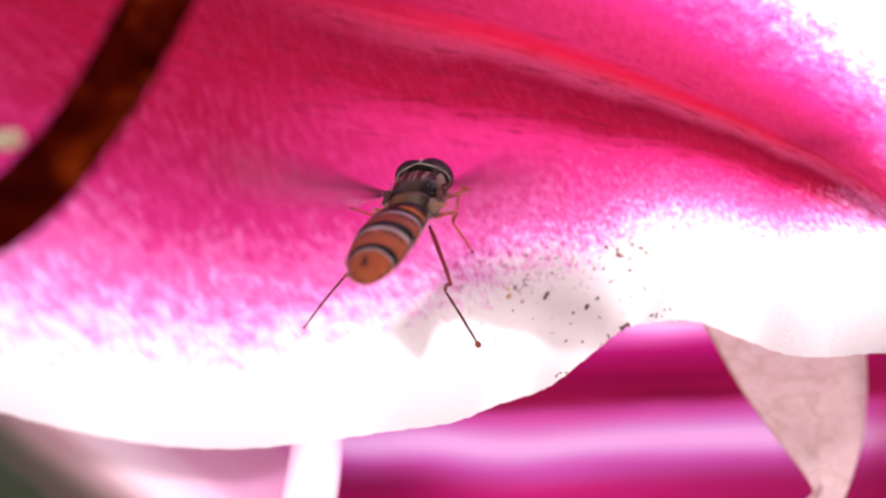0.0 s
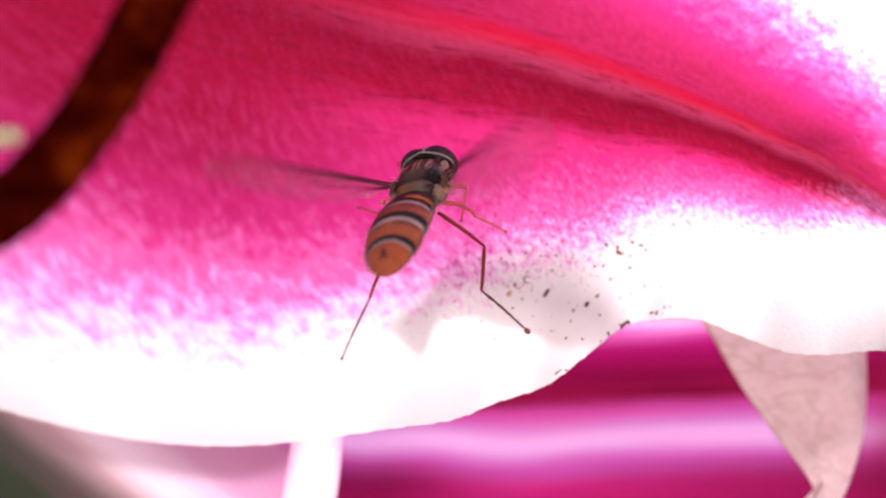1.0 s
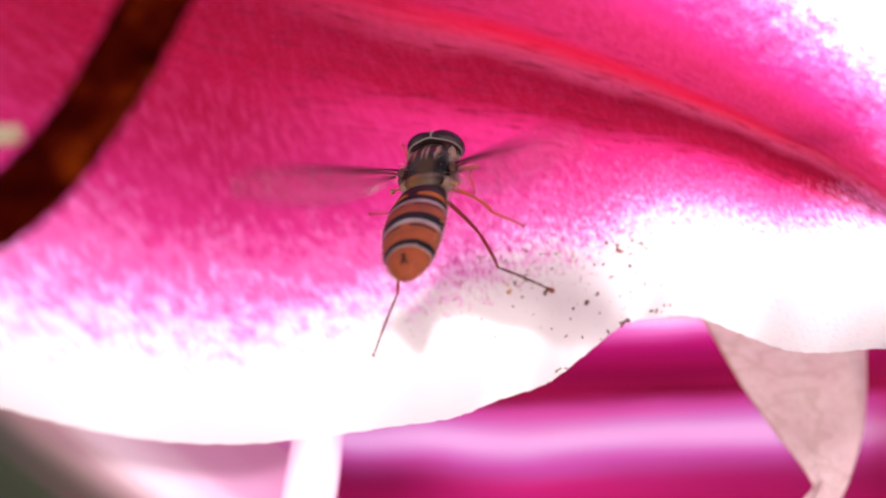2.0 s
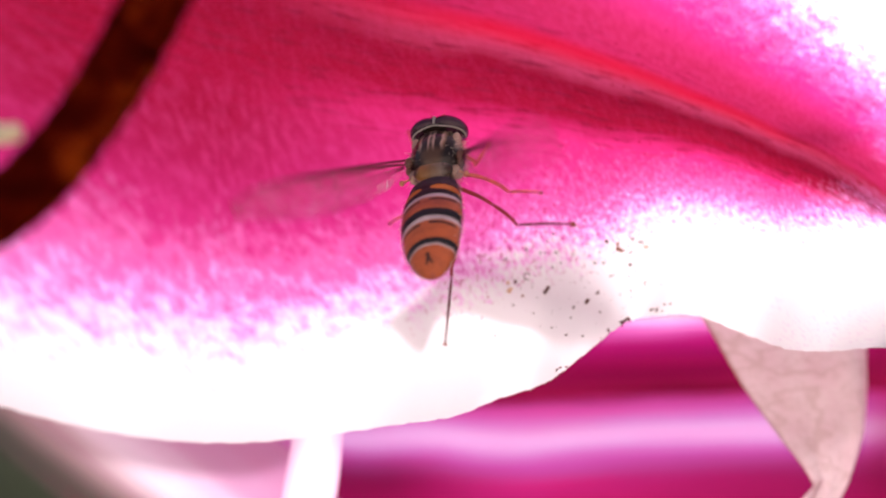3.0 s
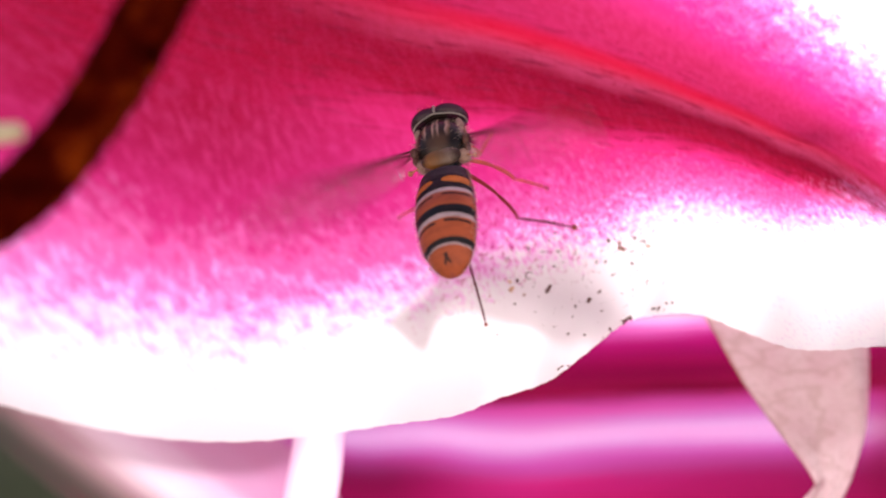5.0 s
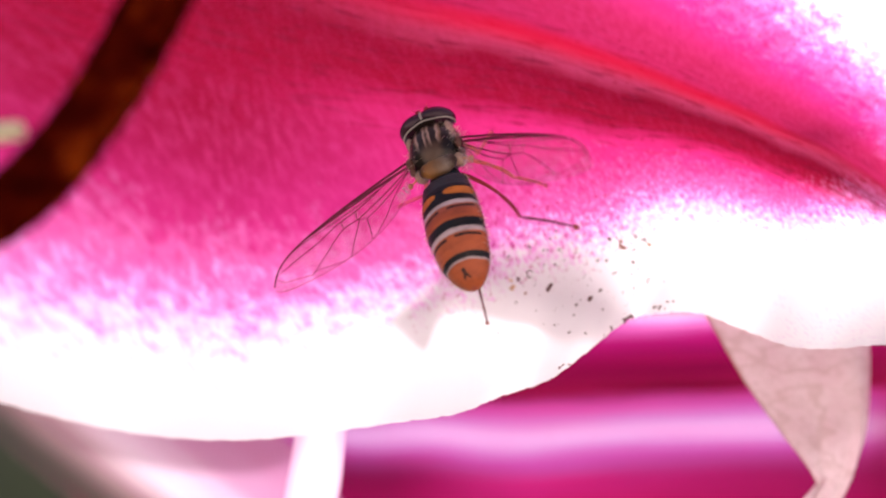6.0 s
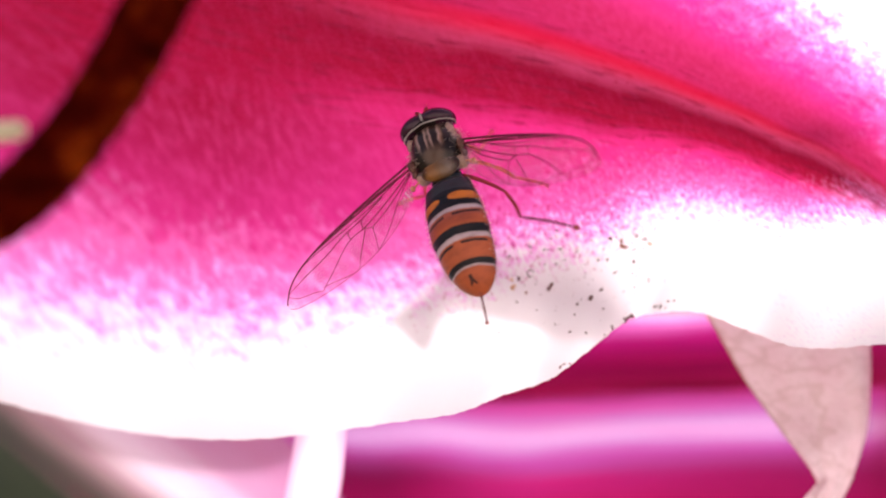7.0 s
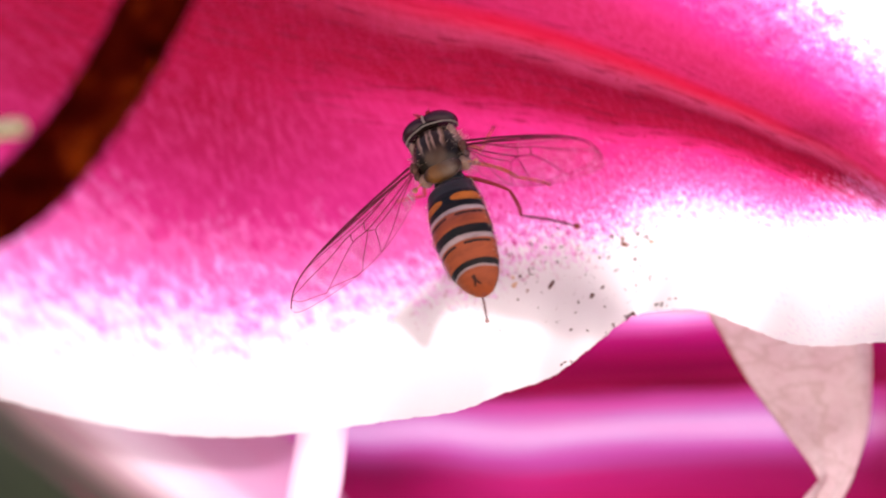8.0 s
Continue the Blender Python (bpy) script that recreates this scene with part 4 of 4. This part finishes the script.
def sampled(rows, t):
    """Smooth values at t from rows of (seconds, values...)."""
    times = [r[0] for r in rows]
    i = min(max(sum(1 for x in times if x <= t) - 1, 0), len(rows) - 2)
    a, b = rows[i], rows[i + 1]
    p, q = rows[max(i - 1, 0)], rows[min(i + 2, len(rows) - 1)]
    h = b[0] - a[0]
    f = min(max((t - a[0]) / h, 0.0), 1.0)
    out = []
    for k in range(1, len(a)):
        m0 = (b[k] - p[k]) / (b[0] - p[0]) * h if i > 0 else b[k] - a[k]
        m1 = (q[k] - a[k]) / (q[0] - a[0]) * h if i + 2 < len(rows) else b[k] - a[k]
        out.append((2 * f ** 3 - 3 * f ** 2 + 1) * a[k] + (f ** 3 - 2 * f ** 2 + f) * m0 + (3 * f ** 2 - 2 * f ** 3) * b[k] + (f ** 3 - f ** 2) * m1)
    return out


def body_pose(t):
    x, y, z, heading, pitch, roll = sampled(BODY, t)
    turn = pose(0, 0, 0, 90) @ pose(0, 0, 0, 0, 0, heading) @ pose(0, 0, 0, -pitch) @ pose(0, 0, 0, 0, roll)
    return Matrix.Translation(world_point((x, y, z))) @ turn


# the abdomen's turn on the waist: seconds; sideways, upwards
ABDOMEN_TURN = [
    (0.0, -2.9, -12.1),
    (0.5, 2.6, -10.8),
    (1.0, 2.7, -10.6),
    (1.5, 4.2, -11.7),
    (3.0, 7.8, -15.6),
    (3.5, 2.0, -11.4),
    (4.0, 1.7, -7.7),
    (4.5, -0.4, -4.9),
    (6.0, -1.7, -3.2),
    (6.5, -2.6, -3.7),
    (7.0, -2.7, -1.0),
    (7.5, -2.6, -1.3),
    (8.0, -3.0, 0.2),

]

# where each foot stands: seconds; toe, then ankle, about the lens; the way its knee points in the world
FEET = {
    "hind_right": [
        (0.0, 2.18, 67.01, -4.59, 0.68, 66.81, -2.16, 0.1, -1.0, 0.1),
        (0.5, 2.83, 67.80, -4.61, 1.17, 67.91, -1.78, 0.1, -1.0, 0.1),
        (1.0, 5.00, 68.62, -4.11, 2.48, 68.53, -1.88, 0.8, -0.7, 0.7),
        (1.5, 5.68, 69.88, -4.01, 3.07, 69.50, -1.73, 0.8, -0.7, 0.7),
        (2.3, 7.14, 71.58, -0.60, 3.80, 71.24, 0.06, 0.5, -0.9, 0.5),
        (2.8, 8.00, 72.47, 1.64, 4.56, 71.90, 1.43, 0.3, -1.0, 0.6),
        (3.5, 8.14, 72.47, 1.54, 4.68, 72.01, 1.90, 0.3, -1.0, 0.6),
        (4.5, 8.01, 72.47, 1.55, 4.62, 72.09, 2.01, 0.3, -1.0, 0.6),
        (5.8, 8.00, 72.42, 1.50, 4.75, 72.06, 2.06, 0.3, -1.0, 0.6),
        (8.0, 7.93, 72.42, 1.38, 4.71, 72.01, 1.97, 0.3, -1.0, 0.6),
    ],
    "hind_left": [
        (0.0, -7.65, 70.16, -3.83, -5.69, 69.24, -1.43, -0.6, 0.3, -0.6),
        (0.5, -7.57, 70.89, -4.66, -5.59, 70.01, -2.32, -0.6, 0.3, -0.6),
        (1.0, -5.64, 71.50, -5.94, -4.35, 70.97, -3.20, -0.6, 0.3, -0.6),
        (1.5, -5.91, 72.70, -5.92, -4.18, 72.02, -3.19, -0.6, 0.3, -0.6),
        (2.2, -2.83, 71.70, -5.76, -1.99, 71.53, -2.92, -0.3, 0.5, -0.8),
        (2.8, -0.24, 71.19, -5.42, 0.09, 71.19, -2.78, 0.0, 0.5, -1.0),
        (3.0, 0.41, 71.05, -5.16, 0.64, 71.03, -2.79, 0.3, 0.5, -1.0),
        (3.5, 2.38, 71.06, -4.27, 1.78, 70.98, -2.02, 0.3, 0.5, -1.0),
        (4.0, 2.30, 71.05, -4.30, 1.76, 71.00, -2.02, 0.3, 0.5, -1.0),
        (4.5, 2.60, 71.01, -4.12, 1.98, 71.06, -1.91, 0.3, 0.5, -1.0),
        (5.8, 2.70, 71.10, -4.08, 2.20, 70.93, -2.16, 0.3, 0.5, -1.0),
        (8.0, 2.57, 71.01, -4.12, 2.17, 70.93, -2.11, 0.3, 0.5, -1.0),
    ],
    "middle_right": [
        (0.0, 1.98, 71.05, 0.51, 0.98, 70.08, 1.97, 1.0, -0.2, 0.6),
        (0.5, 2.47, 70.93, 0.71, 1.31, 70.56, 2.08, 1.0, -0.2, 0.6),
        (1.0, 4.33, 71.74, 1.37, 2.48, 71.31, 2.25, 0.8, -0.4, 0.8),
        (1.5, 5.19, 72.12, 0.42, 3.34, 72.04, 1.72, 0.8, -0.5, 0.8),
        (2.8, 6.85, 72.84, 3.48, 4.60, 72.46, 3.26, 0.2, -0.8, 1.0),
        (3.5, 7.25, 72.93, 3.75, 4.85, 72.50, 3.86, 0.2, -0.8, 1.0),
        (4.5, 7.28, 72.93, 3.62, 4.85, 72.57, 4.18, 0.2, -0.8, 1.0),
        (5.8, 7.31, 72.93, 3.74, 4.88, 72.61, 4.26, 0.2, -0.8, 1.0),
        (8.0, 7.31, 72.93, 3.69, 4.92, 72.53, 4.14, 0.2, -0.8, 1.0),
    ],
    "middle_left": [
        (0.0, -5.55, 72.41, 3.21, -3.78, 70.89, 2.48, -0.8, -0.4, 0.6),
        (1.5, -4.58, 73.12, 2.87, -3.17, 71.82, 2.48, -0.8, -0.4, 0.6),
        (3.0, -3.30, 74.49, 1.75, -1.89, 73.44, 2.23, -0.6, -0.6, 0.6),
        (4.5, -3.04, 74.47, 1.66, -1.64, 73.61, 2.05, -0.6, -0.6, 0.6),
        (5.8, -2.77, 74.54, 2.65, -1.20, 73.63, 3.13, -0.6, -0.6, 0.6),
        (8.0, -3.05, 74.63, 2.88, -1.33, 73.63, 3.04, -0.6, -0.6, 0.6),
    ],
    "front_right": [
        (0.0, 0.99, 70.75, 2.48, 1.20, 69.94, 3.59, 1.0, 0.0, 0.3),
        (1.5, 1.68, 72.53, 2.58, 1.77, 71.80, 3.65, 1.0, 0.0, 0.3),
        (3.0, 3.16, 73.53, 6.84, 2.52, 72.92, 5.60, 0.8, -0.4, 0.4),
        (4.5, 3.22, 73.68, 7.35, 2.65, 73.15, 6.11, 0.8, -0.4, 0.4),
        (8.0, 3.21, 73.64, 7.62, 2.65, 73.15, 6.08, 0.8, -0.4, 0.4),
    ],
    "front_left": [
        (0.0, -2.50, 71.87, 4.52, -2.07, 70.71, 3.79, -0.8, 0.0, 0.3),
        (3.0, -1.91, 74.29, 7.78, -1.55, 73.55, 6.50, -0.8, -0.2, 0.4),
        (4.5, -1.31, 74.14, 8.95, -1.13, 73.59, 7.69, -0.8, -0.2, 0.4),
        (8.0, -1.76, 74.32, 8.73, -1.44, 73.89, 7.41, -0.8, -0.2, 0.4),
    ],

}


def span(a, b, up):
    """The pose of a limb piece from a towards b, its own z near up."""
    x = (b - a).normalized()
    z = (up - x * up.dot(x)).normalized()
    y = z.cross(x)
    return Matrix(((x.x, y.x, z.x, a.x), (x.y, y.y, z.y, a.y), (x.z, y.z, z.z, a.z), (0, 0, 0, 1)))


def bent(a, b, la, lb, way):
    """The joint between two limb pieces that reach from a towards b."""
    d = b - a
    reach = min(max(d.length, abs(la - lb) * 1.05), (la + lb) * 0.995)
    n = d.normalized()
    b = a + n * reach
    k = (la * la - lb * lb + reach * reach) / (2 * reach)
    side = (way - n * way.dot(n)).normalized()
    return a + n * k + side * math.sqrt(max(la * la - k * k, 0.0)), b


def leg_rows(name, times):
    hip, (thigh, shin, foot), _ = LEGS[name]
    rows = ([], [], [])
    for t in times:
        q = sampled(FEET[name], t)
        inverse = body_pose(t).inverted()
        a = Vector(hip) * MM
        toe = inverse @ world_point(q[0:3])
        ankle = toe + (inverse @ world_point(q[3:6]) - toe).normalized() * foot * MM
        knee, reached = bent(a, ankle, thigh * MM, shin * MM, inverse.to_3x3() @ Vector(q[6:9]))
        toe = reached + (toe - reached).normalized() * foot * MM
        up = inverse.to_3x3() @ Vector((0, -1, 0.3))
        rows[0].append((t, span(a, knee, up)))
        rows[1].append((t, span(knee, reached, up)))
        rows[2].append((t, span(reached, toe, up)))
    return rows


# wing beat: seconds; sweep back, lift, twist in degrees; reach of the stroke about each half second,
# set here by hand, while the beats between take 12 degrees
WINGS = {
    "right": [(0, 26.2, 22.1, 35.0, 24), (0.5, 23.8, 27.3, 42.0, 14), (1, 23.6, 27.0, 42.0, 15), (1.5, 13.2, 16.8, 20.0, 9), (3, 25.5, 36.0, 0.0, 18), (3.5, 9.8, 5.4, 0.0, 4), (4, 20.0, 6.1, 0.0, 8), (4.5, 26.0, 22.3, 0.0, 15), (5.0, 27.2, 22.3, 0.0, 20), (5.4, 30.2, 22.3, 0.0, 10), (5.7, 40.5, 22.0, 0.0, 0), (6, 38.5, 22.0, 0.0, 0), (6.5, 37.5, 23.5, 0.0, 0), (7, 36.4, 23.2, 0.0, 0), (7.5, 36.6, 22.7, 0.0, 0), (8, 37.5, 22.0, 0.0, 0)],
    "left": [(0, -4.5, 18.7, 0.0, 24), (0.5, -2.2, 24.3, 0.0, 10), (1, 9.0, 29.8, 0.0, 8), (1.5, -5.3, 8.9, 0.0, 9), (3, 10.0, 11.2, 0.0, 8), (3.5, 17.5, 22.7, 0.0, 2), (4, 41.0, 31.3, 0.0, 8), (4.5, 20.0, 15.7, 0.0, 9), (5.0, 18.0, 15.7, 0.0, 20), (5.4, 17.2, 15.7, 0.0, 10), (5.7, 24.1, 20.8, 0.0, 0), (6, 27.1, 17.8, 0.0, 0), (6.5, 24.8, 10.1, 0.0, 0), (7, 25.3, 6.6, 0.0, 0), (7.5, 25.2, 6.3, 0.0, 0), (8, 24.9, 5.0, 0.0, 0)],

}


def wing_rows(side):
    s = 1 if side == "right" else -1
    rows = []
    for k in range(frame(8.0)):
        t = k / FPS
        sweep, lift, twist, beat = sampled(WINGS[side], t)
        beat_step = k % 15
        reach = beat if beat_step in (14, 0, 1) else 12.0 * min(max((5.5 - t) / 0.4, 0.0), 1.0)
        stroke = reach * (0, 1, 0, -0.5, 0, 1, 0, -0.5, 0, 1, 0, -0.5, 0.2, 0.2, -1)[beat_step]
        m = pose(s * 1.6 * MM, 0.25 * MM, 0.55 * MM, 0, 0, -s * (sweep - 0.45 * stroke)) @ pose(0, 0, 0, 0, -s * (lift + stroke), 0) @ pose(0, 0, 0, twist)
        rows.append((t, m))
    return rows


hoverfly, limbs = build_fly()


# ---- pollen and dirt on the petal ----
def crumb_mesh(rng, size, long, material):
    """One angular crumb, lumpy and flattened on its underside."""
    v, f, u = blob(0.76 * size * long, 0.76 * size, 0.42 * size, (0, 0, 0), 7, 9, 0.7)
    knob = [rng.uniform(0, 6.3) for _ in range(3)]
    out = []
    for p in v:
        g = math.atan2(p[1], p[0])
        k = 1 + 0.28 * math.sin(2 * g + knob[0]) + 0.22 * math.sin(3 * g + knob[1]) + rng.uniform(-0.16, 0.16)
        out.append((p[0] * k, p[1] * k, max(p[2] * (1 + rng.uniform(-0.3, 0.4)), -0.2 * size)))
    return mesh_of("pollen_clump", out, f, material, smooth=False)


def curl_mesh(rng, size, material):
    """A thin shred curled into an open ring."""
    ring = [(size * math.cos(g) * rng.uniform(0.8, 1.1), size * math.sin(g) * rng.uniform(0.8, 1.1), 0.02 * math.sin(3 * g)) for g in np.linspace(0.4, 5.2, 11)]
    return mesh_of("shred", *tube(ring, [0.015, 0.03, 0.04, 0.03, 0.045, 0.015], 6, 22)[:2], material)


def lying(x, z, turn, lift=0.03):
    p, n = on_petal(x, z)
    q = n.to_track_quat("Z", "Y").to_matrix().to_4x4()
    return Matrix.Translation(world_point(p + n * lift)) @ q @ pose(0, 0, 0, 0, 0, turn)


RUST = plain_material("pollen_rust", (0.14, 0.05, 0.042), 0.8, 0.6, 3000.0)
ORANGE = plain_material("pollen_orange", (0.34, 0.11, 0.055), 0.8, 0.5, 3000.0)
STAIN = plain_material("pollen_stain", (0.80, 0.52, 0.34), 0.9, 0.4, 3000.0, through_share=0.5)
FADED = plain_material("pollen_faded", (0.22, 0.11, 0.12), 0.85, 0.6, 3000.0)
# place along the way (x, 70, z) from the lens; half width; length to width; turn; sort
SORTS = ((RUST, "dark brown pollen clump stuck on the white margin"), (ORANGE, "orange-brown pollen clump stuck on the white margin"), (RUST, "thin brown shred curled on the white margin"),
         (STAIN, "pale yellow pollen smear on the white margin"), (FADED, "faded mauve pollen grain on the white margin"))
CLUMPS = [(10.37, 0.29, 0.212, 1.0, 20, 1), (10.30, 0.55, 0.131, 1.4, 0, 1), (10.50, 0.16, 0.105, 1.0, 0, 1), (9.65, 0.65, 0.131, 1.6, 55, 0), (10.07, 0.78, 0.082, 1.0, 0, 0),
          (11.11, 0.94, 0.065, 1.0, 0, 0), (11.24, 0.78, 0.105, 1.4, 50, 0), (11.57, 0.75, 0.085, 1.8, 10, 0), (11.70, 0.65, 0.078, 1.0, 0, 0), (11.96, 0.39, 0.131, 1.6, 0, 3),
          (10.72, 0.23, 0.072, 1.0, 0, 0), (10.92, 0.10, 0.065, 1.0, 0, 0), (11.11, 0.10, 0.072, 1.4, 20, 0), (11.50, 0.16, 0.065, 1.0, 0, 0), (11.63, 0.00, 0.065, 1.3, 60, 0),
          (10.85, 0.45, 0.072, 1.0, 0, 4), (10.98, -0.65, 0.111, 1.7, 10, 0), (11.31, -0.91, 0.072, 1.0, 0, 0), (9.52, -0.49, 0.092, 1.4, 30, 0), (9.00, -0.55, 0.098, 1.6, 0, 4),
          (9.91, -1.23, 0.085, 1.3, 20, 0), (10.14, -1.10, 0.059, 1.0, 0, 0), (10.92, -1.20, 0.065, 1.0, 0, 4), (11.18, -1.36, 0.059, 1.0, 0, 4), (11.99, -1.69, 0.131, 1.0, 0, 2),
          (11.02, -2.14, 0.078, 1.3, 70, 4), (11.11, -2.40, 0.065, 1.0, 0, 4), (10.43, -2.31, 0.065, 1.0, 0, 4), (9.20, -2.14, 0.118, 1.3, 20, 0), (8.58, -2.63, 0.170, 1.2, 60, 0),
          (7.83, -3.12, 0.098, 1.1, 0, 0), (7.67, -3.67, 0.072, 1.0, 0, 0), (9.29, -3.25, 0.078, 1.0, 0, 4), (8.29, -4.61, 0.085, 1.0, 0, 0), (7.31, -4.61, 0.092, 1.1, 0, 0),
          (6.43, -4.22, 0.072, 1.0, 0, 4), (9.78, -4.42, 0.105, 1.6, 80, 0), (10.95, -3.70, 0.163, 1.5, 30, 0), (10.72, -3.93, 0.131, 1.2, 20, 0), (10.56, -4.26, 0.131, 1.7, 55, 0),
          (10.50, -3.93, 0.092, 1.2, 0, 4), (12.28, -3.25, 0.105, 1.8, 10, 0), (12.48, -3.25, 0.085, 1.2, 0, 0), (12.64, -3.15, 0.098, 1.3, 70, 0), (12.87, -3.25, 0.065, 1.0, 0, 4),
          (12.97, -2.83, 0.085, 1.3, 60, 4), (13.36, -2.92, 0.078, 1.4, 10, 4), (9.49, -5.10, 0.072, 1.0, 0, 0), (6.89, -6.69, 0.098, 1.2, 20, 0), (7.02, -6.60, 0.078, 1.4, 40, 0),
          (7.34, -6.37, 0.078, 1.2, 20, 0), (6.24, -1.92, 0.144, 2.2, 60, 0), (5.10, -1.27, 0.212, 1.0, 0, 2), (4.48, -1.62, 0.118, 1.5, 50, 0), (4.13, -1.98, 0.180, 1.2, 0, 3),
          (4.09, -1.69, 0.118, 1.2, 0, 3), (4.94, -2.34, 0.092, 1.2, 0, 1), (4.32, -2.83, 0.085, 1.0, 0, 0), (6.50, -0.81, 0.092, 1.2, 60, 0), (5.82, -0.75, 0.072, 1.0, 0, 4),
          (5.91, 0.19, 0.085, 1.0, 0, 0), (6.08, 0.00, 0.065, 1.0, 0, 0), (5.13, 0.36, 0.118, 1.0, 0, 0), (6.76, 0.19, 0.092, 1.3, 60, 0), (6.34, 0.68, 0.085, 1.0, 0, 0),
          (3.93, -0.36, 0.092, 1.0, 0, 0), (6.63, 1.07, 0.085, 1.4, 20, 0), (8.61, 0.55, 0.078, 1.0, 0, 4), (7.83, -0.06, 0.072, 1.0, 0, 4), (3.31, -4.68, 0.065, 1.0, 0, 4),
          (7.12, -0.45, 0.065, 1.0, 0, 4)]


def build_pollen():
    rng = random.Random(11)
    for x, z, size, long, turn, sort in CLUMPS:
        material, words = SORTS[sort]
        if sort == 2:
            ob = new("plant_shred", curl_mesh(rng, size, material))
        else:
            ob = new("pollen_clump", crumb_mesh(rng, size, long, material))
        ob.matrix_world = lying(x, z, turn, 0.01 if sort == 3 else 0.03)
        tagged(ob, words, "debris" if sort == 2 else "pollen", "" if sort == 2 else "pollen on the petal")
    verts, faces = [], []
    for _ in range(120):
        a, r = rng.uniform(0, 2 * math.pi), rng.random() ** 0.7
        x, z = 8.16 + 4.8 * r * math.cos(a), -1.2 + 3.4 * r * math.sin(a)
        m = lying(x, z, rng.uniform(0, 360), 0.01)
        r = rng.choice((0.015, 0.02, 0.025, 0.03, 0.04))
        v, f, u = blob(r * rng.uniform(0.8, 1.7), r, r * 0.5, (0, 0, 0), 5, 7)
        k = len(verts)
        verts += [tuple((m @ (Vector(p) * MM)) / MM - Vector((0, 0, HEIGHT))) for p in v]
        faces += [tuple(i + k for i in q) for q in f]
    dust = new("pollen_dust", mesh_of("pollen_dust", verts, faces, FADED, smooth=False))
    dust.matrix_world = Matrix.Translation(world_point((0, 0, 0)))
    tagged(dust, "fine dark pollen grains scattered on the petal", "pollen", kind="stuff")


build_pollen()


def motions():
    times = [k / 10 for k in range(81)]
    walk(hoverfly, [(t, body_pose(t)) for t in times])
    walk(limbs["abdomen"], [(t, pose(0, -1.2 * MM, 0, 0, 0, sampled(ABDOMEN_TURN, t)[0]) @ pose(0, 0, 0, sampled(ABDOMEN_TURN, t)[1], -3 - 5 * min(max((t - 4.6) / 1.2, 0.0), 1.0))) for t in times])
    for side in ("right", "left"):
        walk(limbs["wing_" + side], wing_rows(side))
    for name in LEGS:
        for piece, rows in zip(limbs[name], leg_rows(name, times)):
            walk(piece, rows)


motions()
